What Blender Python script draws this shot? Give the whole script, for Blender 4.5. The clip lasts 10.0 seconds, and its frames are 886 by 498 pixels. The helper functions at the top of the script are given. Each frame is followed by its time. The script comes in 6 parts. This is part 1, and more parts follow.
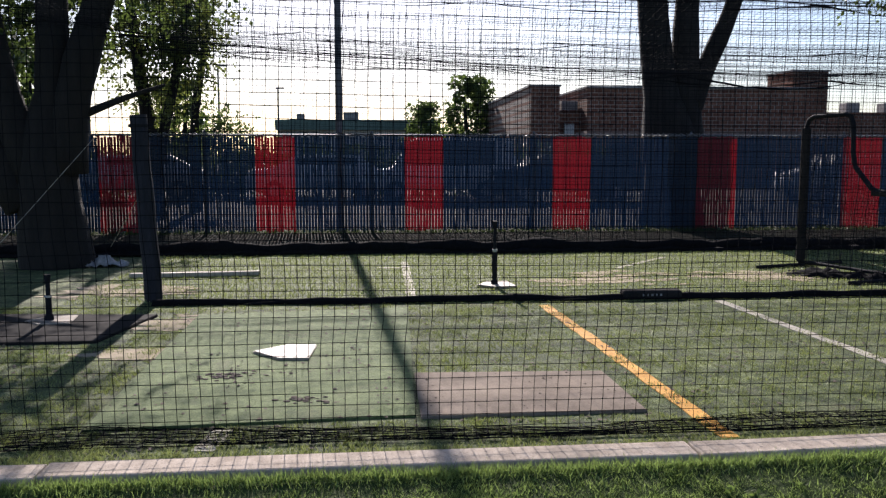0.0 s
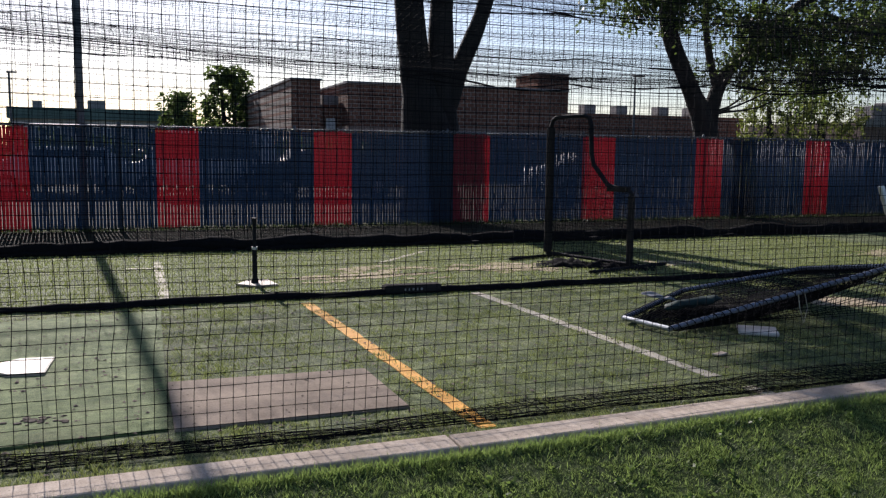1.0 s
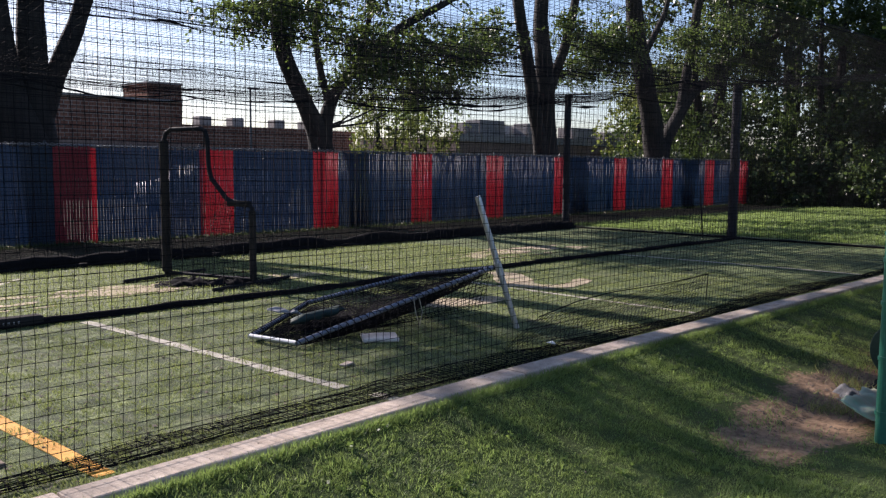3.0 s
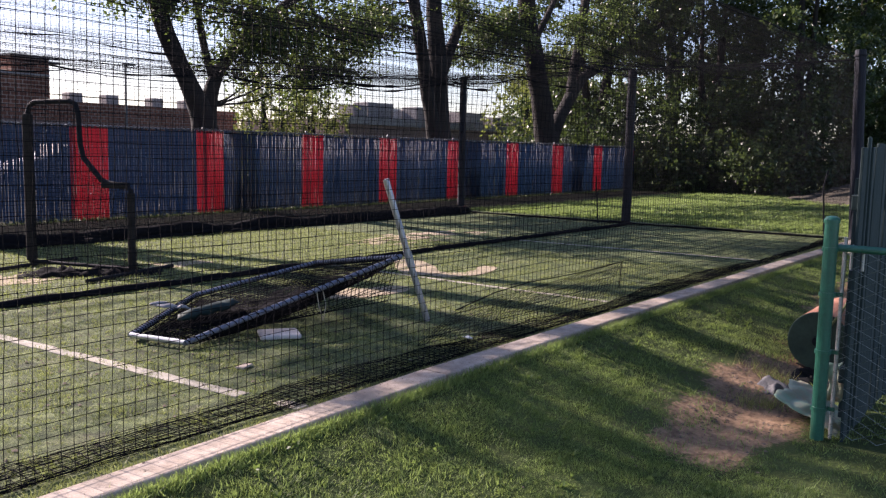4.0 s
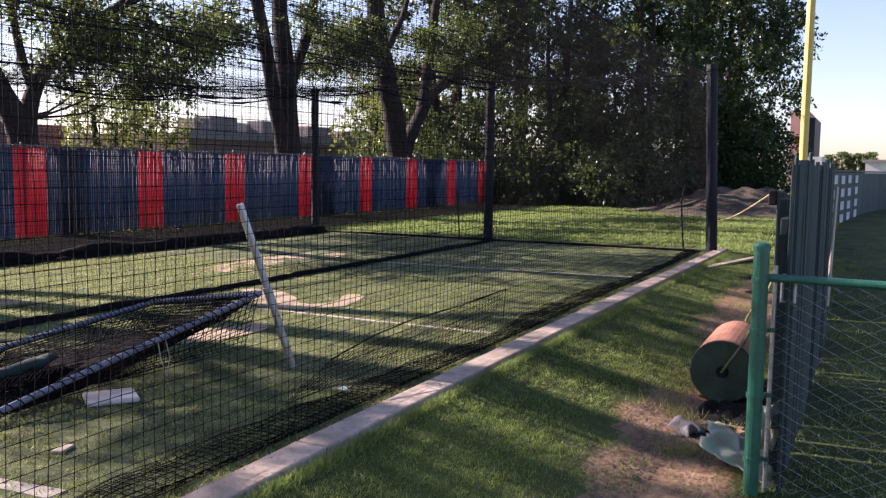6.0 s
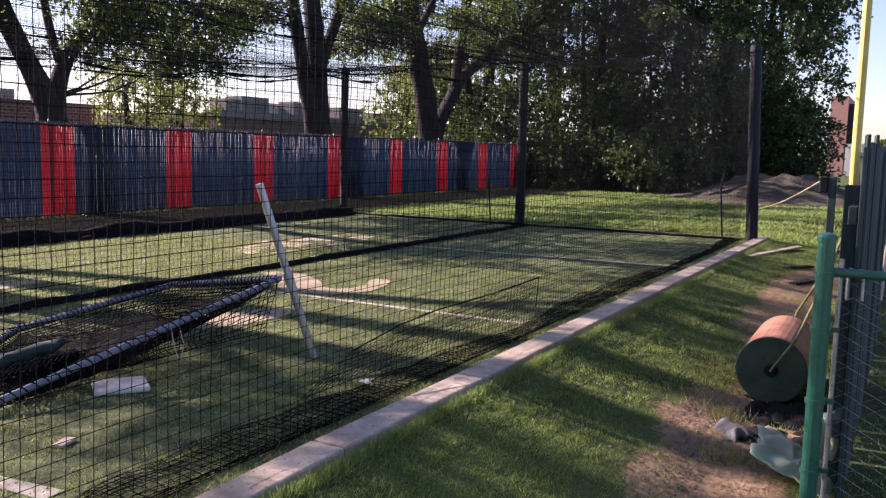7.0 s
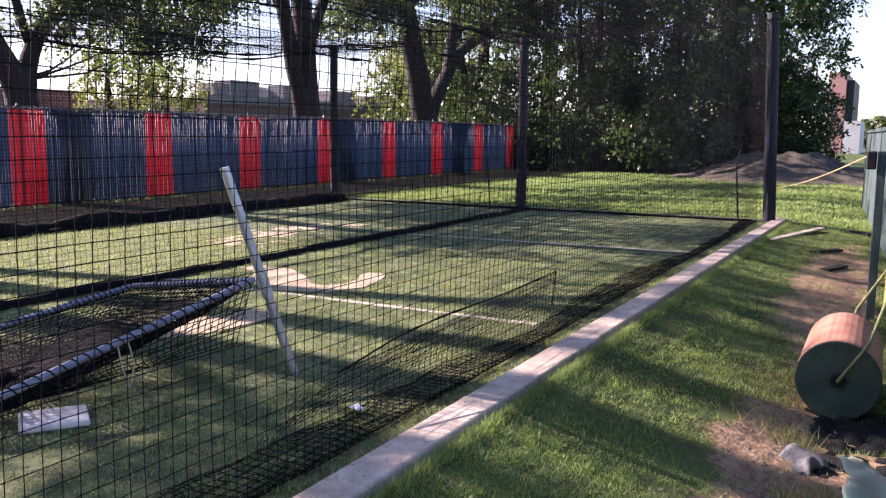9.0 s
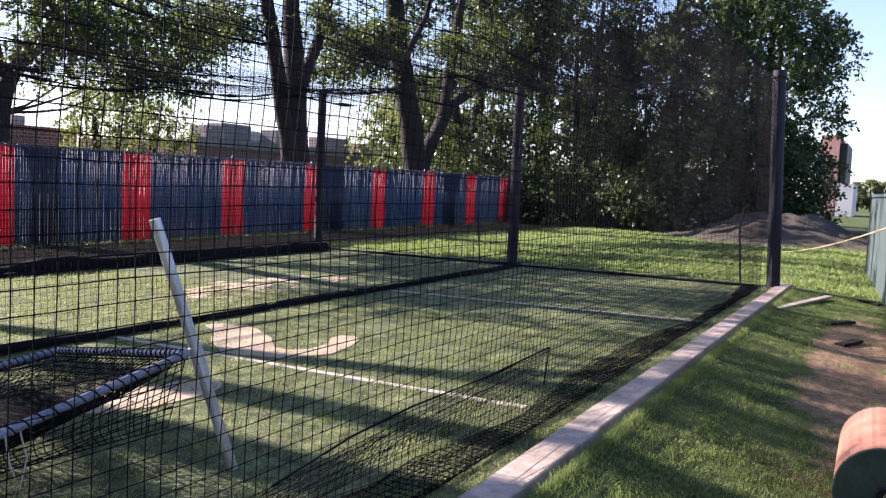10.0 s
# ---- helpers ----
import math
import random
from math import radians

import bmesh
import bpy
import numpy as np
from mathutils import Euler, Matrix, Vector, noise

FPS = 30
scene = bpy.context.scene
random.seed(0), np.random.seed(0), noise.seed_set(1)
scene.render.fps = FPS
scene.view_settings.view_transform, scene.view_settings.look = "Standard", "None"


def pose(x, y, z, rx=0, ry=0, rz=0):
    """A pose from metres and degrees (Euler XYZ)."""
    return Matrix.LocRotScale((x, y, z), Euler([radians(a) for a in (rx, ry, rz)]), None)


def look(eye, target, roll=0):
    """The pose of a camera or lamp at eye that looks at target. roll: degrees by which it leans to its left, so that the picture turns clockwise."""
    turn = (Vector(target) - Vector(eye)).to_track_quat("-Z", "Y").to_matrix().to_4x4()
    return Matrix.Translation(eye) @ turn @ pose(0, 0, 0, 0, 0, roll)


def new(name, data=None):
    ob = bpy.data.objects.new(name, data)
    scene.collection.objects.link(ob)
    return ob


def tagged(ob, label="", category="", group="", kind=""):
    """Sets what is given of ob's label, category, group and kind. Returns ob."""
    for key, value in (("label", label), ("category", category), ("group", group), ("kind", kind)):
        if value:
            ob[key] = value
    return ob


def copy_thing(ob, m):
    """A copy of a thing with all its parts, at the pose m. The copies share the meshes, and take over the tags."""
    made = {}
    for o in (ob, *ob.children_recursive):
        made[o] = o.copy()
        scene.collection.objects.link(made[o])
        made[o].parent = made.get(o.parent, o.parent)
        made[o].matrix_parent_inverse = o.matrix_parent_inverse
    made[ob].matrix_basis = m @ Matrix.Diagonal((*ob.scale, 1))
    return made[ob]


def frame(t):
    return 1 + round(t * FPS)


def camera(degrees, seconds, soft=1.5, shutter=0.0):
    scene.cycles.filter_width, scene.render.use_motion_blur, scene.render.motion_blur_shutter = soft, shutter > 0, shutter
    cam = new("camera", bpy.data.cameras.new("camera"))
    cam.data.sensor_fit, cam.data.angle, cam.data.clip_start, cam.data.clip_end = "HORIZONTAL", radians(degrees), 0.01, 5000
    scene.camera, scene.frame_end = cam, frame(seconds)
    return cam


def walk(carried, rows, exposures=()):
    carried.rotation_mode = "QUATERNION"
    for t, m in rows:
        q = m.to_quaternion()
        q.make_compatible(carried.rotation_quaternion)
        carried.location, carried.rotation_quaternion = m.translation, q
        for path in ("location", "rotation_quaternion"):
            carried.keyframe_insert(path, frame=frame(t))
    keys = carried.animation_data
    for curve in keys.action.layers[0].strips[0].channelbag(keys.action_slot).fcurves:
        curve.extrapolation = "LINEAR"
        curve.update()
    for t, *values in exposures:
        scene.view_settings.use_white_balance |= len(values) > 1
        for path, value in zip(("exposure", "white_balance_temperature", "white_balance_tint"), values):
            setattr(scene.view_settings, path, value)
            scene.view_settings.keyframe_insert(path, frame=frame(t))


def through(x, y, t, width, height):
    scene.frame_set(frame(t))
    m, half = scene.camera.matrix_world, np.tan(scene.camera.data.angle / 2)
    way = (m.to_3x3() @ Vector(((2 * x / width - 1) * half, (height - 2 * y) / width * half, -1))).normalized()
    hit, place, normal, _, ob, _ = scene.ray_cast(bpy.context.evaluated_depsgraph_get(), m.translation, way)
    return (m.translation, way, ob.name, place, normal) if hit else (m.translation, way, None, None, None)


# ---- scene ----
cam = camera(54.9, 10.0, 1.3)
PATH = [
    (0, (0.518, 1.321, 1.451), (0.68, 3.302, 1.23), 0.0),
    (0.5, (0.600, 1.334, 1.470), (1.090, 3.259, 1.240), 0.7),
    (1, (0.562, 1.416, 1.464), (1.259, 3.277, 1.233), 0.7),
    (1.5, (0.563, 1.428, 1.478), (1.431, 3.216, 1.254), 1.0),
    (2, (0.576, 1.474, 1.469), (1.703, 3.115, 1.281), 0.7),
    (2.5, (0.51, 1.507, 1.485), (1.848, 2.983, 1.304), 0.7),
    (2.7, (0.555, 1.495, 1.485), (1.936, 2.929, 1.300), 0.6),
    (3.8, (0.878, 1.932, 1.472), (2.416, 3.191, 1.250), 0.9),
    (4, (0.951, 2.063, 1.451), (2.543, 3.251, 1.224), 1.2),
    (4.5, (1.146, 2.246, 1.448), (2.837, 3.287, 1.208), 0.8),
    (5, (1.393, 2.352, 1.476), (3.136, 3.307, 1.257), 1.6),
    (5.5, (1.547, 2.556, 1.481), (3.328, 3.446, 1.289), 1.4),
    (5.7, (1.560, 2.642, 1.486), (3.347, 3.520, 1.297), 0.9),
    (6.8, (1.920, 2.857, 1.480), (3.666, 3.809, 1.268), 1.0),
    (7, (1.956, 2.901, 1.462), (3.700, 3.852, 1.233), 1.4),
    (7.5, (2.100, 3.080, 1.468), (3.842, 4.031, 1.224), 1.1),
    (8, (2.236, 3.224, 1.498), (4.003, 4.138, 1.293), -0.2),
    (8.5, (2.494, 3.312, 1.432), (4.256, 4.222, 1.173), -0.3),
    (9, (2.775, 3.409, 1.409), (4.521, 4.346, 1.142), 0.6),
    (9.5, (3.125, 3.679, 1.447), (4.892, 4.597, 1.261), 2.3),
    (10, (3.524, 3.72, 1.429), (5.29, 4.648, 1.277), 2.4),
]
EXPOSURES = [(0, 1.05, 6150, 19), (0.6, 0.82, 6100, 19), (1.2, 0.80, 6100, 19), (2.7, 1.18, 6150, 21), (4, 1.68, 6460, 31), (5.5, 1.86, 6610, 35), (7.5, 1.80, 6610, 38), (8.7, 2.02, 6560, 38), (9.2, 2.38, 6310, 36), (9.6, 2.33, 6260, 34), (10, 2.16, 6210, 33)]
walk(cam, [(t, look(eye, target, roll)) for t, eye, target, roll in PATH], EXPOSURES)

# ---------------------------------------------------------------- light
SUN_TO = Vector((-0.075, 1.0, 0.53)).normalized()
sun_lamp = bpy.data.lights.new("sun", "SUN")
sun_lamp.energy, sun_lamp.angle, sun_lamp.color = 5.0, radians(0.55), (1.0, 0.92, 0.80)
sun = new("sun", sun_lamp)
sun.matrix_world = look((0, 0, 30), Vector((0, 0, 30)) - SUN_TO)

world = bpy.data.worlds.new("sky")
scene.world = world
world.use_nodes = True
wn = world.node_tree
wn.nodes.clear()
sky = wn.nodes.new("ShaderNodeTexSky")
sky.sky_type, sky.sun_disc = "NISHITA", False
sky.sun_elevation, sky.sun_rotation = math.asin(SUN_TO.z), math.atan2(SUN_TO.x, SUN_TO.y)
sky.air_density, sky.dust_density, sky.ozone_density = 1.0, 0.75, 2.6
wb, wo = wn.nodes.new("ShaderNodeBackground"), wn.nodes.new("ShaderNodeOutputWorld")
wb.inputs["Strength"].default_value = 0.068
wn.links.new(sky.outputs[0], wb.inputs[0])
wn.links.new(wb.outputs[0], wo.inputs[0])


# ---------------------------------------------------------------- materials
class Mat:
    """A small builder of node materials."""

    def __init__(self, name):
        self.m = bpy.data.materials.new(name)
        self.m.use_nodes = True
        self.t = self.m.node_tree
        self.b = self.t.nodes["Principled BSDF"]
        self.out = self.t.nodes["Material Output"]
        self.coord = self.n("ShaderNodeTexCoord").outputs["Object"]

    def n(self, kind, **inputs):
        node = self.t.nodes.new(kind)
        for k, v in inputs.items():
            node.inputs[k.replace("_", " ")].default_value = v
        return node

    def link(self, a, b):
        self.t.links.new(a, b)

    def noise(self, scale, detail=4.0, rough=0.55, stretch=None, coord=None):
        node = self.n("ShaderNodeTexNoise", Scale=scale, Detail=detail, Roughness=rough)
        src = coord or self.coord
        if stretch:
            mp = self.n("ShaderNodeMapping")
            mp.inputs["Scale"].default_value = stretch
            self.link(src, mp.inputs[0])
            src = mp.outputs[0]
        self.link(src, node.inputs["Vector"])
        return node.outputs[0]

    def ramp(self, src, stops):
        node = self.n("ShaderNodeValToRGB")
        el = node.color_ramp.elements
        while len(el) < len(stops):
            el.new(0.5)
        for e, (p, c) in zip(el, stops):
            e.position, e.color = p, (*c, 1) if len(c) == 3 else c
        self.link(src, node.inputs[0])
        return node.outputs[0]

    def mix(self, fac, a, b, blend="MIX"):
        node = self.t.nodes.new("ShaderNodeMix")
        node.data_type, node.blend_type = "RGBA", blend
        for sock, v in ((node.inputs[0], fac), (node.inputs[6], a), (node.inputs[7], b)):
            if isinstance(v, (int, float)):
                sock.default_value = v
            elif isinstance(v, tuple):
                sock.default_value = (*v, 1)
            else:
                self.link(v, sock)
        return node.outputs[2]

    def math(self, op, a, b=0.0, clamp=False):
        node = self.t.nodes.new("ShaderNodeMath")
        node.operation, node.use_clamp = op, clamp
        for sock, v in zip(node.inputs, (a, b)):
            if isinstance(v, (int, float)):
                sock.default_value = v
            else:
                self.link(v, sock)
        return node.outputs[0]

    def colour(self, src):
        if isinstance(src, tuple):
            self.b.inputs["Base Color"].default_value = (*src, 1)
        else:
            self.link(src, self.b.inputs["Base Color"])
        return self

    def rough(self, v, metal=0.0, spec=0.5):
        if isinstance(v, (int, float)):
            self.b.inputs["Roughness"].default_value = v
        else:
            self.link(v, self.b.inputs["Roughness"])
        self.b.inputs["Metallic"].default_value = metal
        self.b.inputs["Specular IOR Level"].default_value = spec
        return self

    def bump(self, src, strength=0.4, distance=0.01):
        node = self.n("ShaderNodeBump", Strength=strength, Distance=distance)
        self.link(src, node.inputs["Height"])
        self.link(node.outputs[0], self.b.inputs["Normal"])
        return self

    def thin(self, colour, amount):
        """Adds light that shines through, as leaves and thin plastic let it."""
        tr = self.n("ShaderNodeBsdfTranslucent")
        if isinstance(colour, tuple):
            tr.inputs[0].default_value = (*colour, 1)
        else:
            self.link(colour, tr.inputs[0])
        mx = self.n("ShaderNodeMixShader", Fac=amount)
        self.link(self.b.outputs[0], mx.inputs[1])
        self.link(tr.outputs[0], mx.inputs[2])
        self.link(mx.outputs[0], self.out.inputs[0])
        return self


def worn(name, dark, light, rough=0.6, metal=0.0, scale=6.0, fine=60.0, bump=0.25, stretch=None, spec=0.4, distance=0.004):
    """A surface of one stuff, with blotches and a fine grain."""
    m = Mat(name)
    big, small = m.noise(scale, stretch=stretch), m.noise(fine, 3.0, stretch=stretch)
    f = m.math("ADD", m.math("MULTIPLY", big, 0.6), m.math("MULTIPLY", small, 0.4))
    m.colour(m.ramp(f, [(0.3, dark), (0.7, light)])).rough(m.math("ADD", m.math("MULTIPLY", small, 0.25), rough - 0.12), metal, spec)
    m.bump(f, bump, distance)
    return m.m


def island_leaf(name, dark, light, through, amount=0.45, rough=0.55):
    m = Mat(name)
    g = m.n("ShaderNodeNewGeometry")
    c = m.ramp(g.outputs["Random Per Island"], [(0.0, dark), (1.0, light)])
    m.colour(c).rough(rough, 0, 0.3)
    m.thin(m.mix(0.75, c, through, "MIX"), amount)
    return m.m


# lawn, with worn earth along the wooden fence
def make_lawn():
    m = Mat("lawn_and_earth")
    sep = m.n("ShaderNodeSeparateXYZ")
    m.link(m.coord, sep.inputs[0])
    x, y = sep.outputs[0], sep.outputs[1]
    big, mid, fine = m.noise(0.35, 3), m.noise(2.2, 5), m.noise(38.0, 4)
    f = m.math("ADD", m.math("MULTIPLY", mid, 0.55), m.math("MULTIPLY", fine, 0.45))
    grass = m.ramp(f, [(0.3, (0.010, 0.017, 0.005)), (0.5, (0.038, 0.057, 0.015)), (0.72, (0.095, 0.125, 0.035))])
    grass = m.mix(m.ramp(big, [(0.45, (0, 0, 0)), (0.75, (0.5, 0.5, 0.5))]), grass, (0.12, 0.145, 0.045))
    earth = m.ramp(m.noise(14.0, 6, 0.7), [(0.3, (0.10, 0.062, 0.038)), (0.7, (0.37, 0.245, 0.15))])

    def blob(cx, cy, rx, ry):
        dx = m.math("DIVIDE", m.math("SUBTRACT", x, cx), rx)
        dy = m.math("DIVIDE", m.math("SUBTRACT", y, cy), ry)
        return m.math("SQRT", m.math("ADD", m.math("MULTIPLY", dx, dx), m.math("MULTIPLY", dy, dy)))

    d = m.math("MINIMUM", blob(6.35, 3.72, 0.90, 0.40), blob(7.5, 3.80, 0.95, 0.48))
    d = m.math("MINIMUM", d, blob(12.8, 3.95, 3.6, 0.42))
    d = m.math("ADD", d, m.math("ADD", m.math("MULTIPLY", m.math("SUBTRACT", mid, 0.5), 1.3), m.math("MULTIPLY", m.math("SUBTRACT", fine, 0.5), 0.7)))
    mask = m.ramp(d, [(0.82, (1, 1, 1)), (1.0, (0, 0, 0))])
    # dark strip along the slat fence: its cast shade, put into the ground colour
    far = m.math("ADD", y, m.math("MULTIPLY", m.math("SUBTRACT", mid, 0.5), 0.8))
    fence_shade = m.math("MULTIPLY", m.ramp(m.math("DIVIDE", far, 20.0), [(0.715, (0, 0, 0)), (0.735, (1, 1, 1))]), m.ramp(m.math("DIVIDE", x, 40.0), [(0.84, (1, 1, 1)), (0.88, (0, 0, 0))]))
    # blotched near-black tone of that painted shade
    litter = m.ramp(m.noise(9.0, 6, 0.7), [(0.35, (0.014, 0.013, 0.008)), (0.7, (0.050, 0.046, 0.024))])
    grass = m.mix(fence_shade, grass, litter)
    m.colour(m.mix(mask, grass, earth)).rough(0.9, 0, 0.15)
    m.bump(f, 0.9, 0.03)
    return m.m


M = {}
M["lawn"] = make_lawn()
M["grass_blade"] = island_leaf("grass_blade", (0.008, 0.018, 0.004), (0.25, 0.340, 0.115), (0.34, 0.47, 0.12), 0.45)
M["dry_blade"] = island_leaf("dry_blade", (0.10, 0.11, 0.03), (0.42, 0.40, 0.17), (0.45, 0.45, 0.14), 0.4)
M["turf_fibre"] = island_leaf("turf_fibre", (0.012, 0.022, 0.007), (0.36, 0.405, 0.165), (0.38, 0.45, 0.13), 0.32)


def make_turf(name, dark, mid_c, light, sand_amount):
    m = Mat(name)
    big, mid, fine = m.noise(0.5, 4), m.noise(4.5, 6, 0.75), m.noise(85.0, 4, 0.85)
    f = m.math("ADD", m.math("MULTIPLY", mid, 0.5), m.math("MULTIPLY", fine, 0.5))
    c = m.ramp(f, [(0.41, dark), (0.5, mid_c), (0.60, light)])
    blotch = m.noise(13.0, 4, 0.65)
    c = m.mix(m.ramp(blotch, [(0.46, (0, 0, 0)), (0.66, (0.6,) * 3)]), c, dark)
    stain = m.noise(1.3, 6, 0.7)
    c = m.mix(m.ramp(stain, [(0.52, (0, 0, 0)), (0.75, (sand_amount,) * 3)]), c, (0.23, 0.20, 0.13))
    c = m.mix(m.ramp(big, [(0.35, (0.45,) * 3), (0.6, (0, 0, 0))]), c, tuple(v * 0.55 for v in mid_c))
    m.colour(c).rough(0.85, 0, 0.25).bump(f, 1.0, 0.02)
    return m.m


M["turf"] = make_turf("old_turf", (0.010, 0.017, 0.006), (0.088, 0.121, 0.041), (0.31, 0.355, 0.145), 0.45)
M["turf_mat"] = make_turf("newer_turf", (0.070, 0.105, 0.036), (0.150, 0.205, 0.072), (0.25, 0.310, 0.125), 0.35)
M["brown_mat"] = worn("rubber_mat", (0.13, 0.100, 0.074), (0.33, 0.265, 0.205), 0.92, scale=3.5, fine=90, spec=0.15, bump=0.5)
M["black_mat"] = worn("black_mat", (0.010, 0.010, 0.011), (0.042, 0.038, 0.035), 0.95, scale=3, fine=80, spec=0.08)
M["sand"] = worn("worn_sand", (0.24, 0.185, 0.12), (0.43, 0.355, 0.24), 0.95, scale=4, fine=70, bump=0.6, distance=0.01)


def make_concrete():
    """Old kerb concrete: blotched, with dark stains and pitted grit."""
    m = Mat("concrete")
    big, mid, grit = m.noise(1.7, 5), m.noise(9.0, 6, 0.7), m.noise(130.0, 3)
    f = m.math("ADD", m.math("MULTIPLY", mid, 0.65), m.math("MULTIPLY", grit, 0.35))
    c = m.ramp(f, [(0.32, (0.24, 0.19, 0.145)), (0.5, (0.42, 0.345, 0.275)), (0.66, (0.58, 0.49, 0.40))])
    c = m.mix(m.ramp(big, [(0.50, (0, 0, 0)), (0.68, (0.55,) * 3)]), c, (0.22, 0.18, 0.14))
    pits = m.ramp(m.noise(42.0, 2), [(0.30, (1, 1, 1)), (0.36, (0, 0, 0))])
    m.colour(m.mix(m.math("MULTIPLY", pits, 0.6), c, (0.12, 0.10, 0.08))).rough(0.9, 0, 0.25).bump(f, 0.5, 0.006)
    return m.m


M["concrete"] = make_concrete()
M["orange_paint"] = worn("orange_paint", (0.46, 0.20, 0.015), (0.80, 0.39, 0.04), 0.8, scale=9, fine=120, bump=0.8, distance=0.01)
M["white_paint"] = worn("white_paint", (0.22, 0.205, 0.155), (0.52, 0.47, 0.385), 0.85, scale=8, fine=110, bump=0.8, distance=0.01)
M["plate"] = worn("white_rubber", (0.21, 0.165, 0.12), (0.42, 0.345, 0.27), 0.6, scale=7, fine=60)
M["pad_white"] = worn("dirty_white_pad", (0.42, 0.37, 0.33), (0.74, 0.68, 0.62), 0.65, scale=7, fine=50)
M["net"] = worn("black_cord", (0.005, 0.005, 0.006), (0.014, 0.014, 0.016), 0.9, scale=20, fine=200, spec=0.04)
M["rope"] = worn("pale_rope", (0.30, 0.27, 0.20), (0.5, 0.46, 0.36), 0.85, scale=20, fine=200)
M["yellow_rope"] = worn("yellow_rope", (0.26, 0.21, 0.10), (0.44, 0.37, 0.20), 0.85, scale=20, fine=200)
M["post"] = worn("dark_post", (0.008, 0.009, 0.013), (0.032, 0.034, 0.044), 0.7, spec=0.2, scale=5, fine=40, stretch=(4, 4, 0.6))
M["pole_steel"] = worn("dull_steel", (0.06, 0.065, 0.07), (0.15, 0.155, 0.16), 0.5, 0.6, scale=3, fine=50)
M["zinc"] = worn("zinc_tube", (0.33, 0.34, 0.36), (0.62, 0.64, 0.66), 0.42, 0.85, scale=9, fine=90, bump=0.1)
M["blue_tube"] = worn("blue_grey_tube", (0.09, 0.10, 0.13), (0.28, 0.30, 0.36), 0.45, 0.4, scale=14, fine=90)
M["black_tube"] = worn("black_tube", (0.007, 0.007, 0.009), (0.024, 0.024, 0.027), 0.75, 0.0, spec=0.12, scale=10, fine=90)
M["green_paint"] = worn("green_paint", (0.008, 0.075, 0.050), (0.020, 0.155, 0.100), 0.35, 0.0, scale=6, fine=60, spec=0.6)
M["green_wire"] = worn("green_wire", (0.06, 0.10, 0.09), (0.30, 0.34, 0.32), 0.3, 0.6, scale=30, fine=200)
M["yellow_paint"] = worn("yellow_paint", (0.52, 0.38, 0.08), (0.74, 0.57, 0.16), 0.55, scale=4, fine=60)


def make_boards():
    """Old painted boards: each one weathered to its own shade, with streaks down the grain."""
    m = Mat("green_grey_boards")
    info = m.n("ShaderNodeObjectInfo")
    grain, streak = m.noise(30, 4, stretch=(8, 8, 0.4)), m.noise(5, 5, 0.7, stretch=(6, 6, 0.35))
    f = m.math("ADD", m.math("MULTIPLY", grain, 0.4), m.math("MULTIPLY", streak, 0.6))
    c = m.ramp(f, [(0.32, (0.014, 0.028, 0.028)), (0.55, (0.045, 0.068, 0.066)), (0.72, (0.12, 0.135, 0.125))])
    m.colour(m.mix(m.math("MULTIPLY", info.outputs["Random"], 0.75), c, (0.022, 0.040, 0.040))).rough(0.8, 0, 0.25).bump(f, 0.7, 0.005)
    return m.m


M["picket"] = make_boards()
M["bare_wood"] = worn("bare_wood", (0.30, 0.25, 0.19), (0.55, 0.48, 0.38), 0.8, scale=6, fine=30, stretch=(6, 6, 0.5), bump=0.5)
M["field_wall"] = worn("dark_field_wall", (0.018, 0.034, 0.033), (0.052, 0.080, 0.075), 0.7, scale=2, fine=40)
M["white_sign"] = worn("white_sign", (0.55, 0.58, 0.60), (0.78, 0.80, 0.80), 0.6, scale=4, fine=40)
M["rust"] = worn("rusty_drum", (0.16, 0.062, 0.036), (0.46, 0.225, 0.145), 0.65, 0.1, scale=5, fine=50, bump=0.4)
M["drum_end"] = worn("faded_green_end", (0.014, 0.030, 0.020), (0.048, 0.085, 0.055), 0.6, 0.1, scale=7, fine=50)
M["green_rust"] = worn("dull_green_bar", (0.07, 0.085, 0.03), (0.22, 0.23, 0.09), 0.6, 0.1, scale=12, fine=90)
M["grey_cloth"] = worn("grey_plastic_sack", (0.10, 0.10, 0.11), (0.42, 0.41, 0.40), 0.6, scale=9, fine=60)
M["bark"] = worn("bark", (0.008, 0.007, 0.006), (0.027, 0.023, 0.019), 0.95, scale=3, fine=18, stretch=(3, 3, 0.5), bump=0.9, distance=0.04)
M["leaf"] = island_leaf("leaf", (0.022, 0.038, 0.011), (0.072, 0.104, 0.034), (0.18, 0.26, 0.055), 0.38, 0.40)
M["leaf_bright"] = island_leaf("bright_leaf", (0.035, 0.052, 0.014), (0.10, 0.128, 0.038), (0.25, 0.30, 0.06), 0.38)
M["leaf_deep"] = island_leaf("deep_leaf", (0.014, 0.028, 0.011), (0.058, 0.086, 0.031), (0.12, 0.18, 0.042), 0.28, 0.36)
M["asphalt"] = worn("pale_asphalt", (0.20, 0.185, 0.16), (0.36, 0.335, 0.295), 1.0, scale=0.8, fine=60, spec=0.05)
M["soil"] = worn("soil", (0.05, 0.038, 0.028), (0.17, 0.13, 0.10), 0.95, scale=1.6, fine=25, bump=0.9, distance=0.06)
M["mound"] = worn("weedy_earth", (0.022, 0.022, 0.012), (0.085, 0.068, 0.048), 0.95, scale=1.3, fine=14, bump=0.9, distance=0.08)
M["glass"] = worn("dark_glass", (0.012, 0.014, 0.016), (0.03, 0.033, 0.036), 0.6, 0.0, spec=0.3)
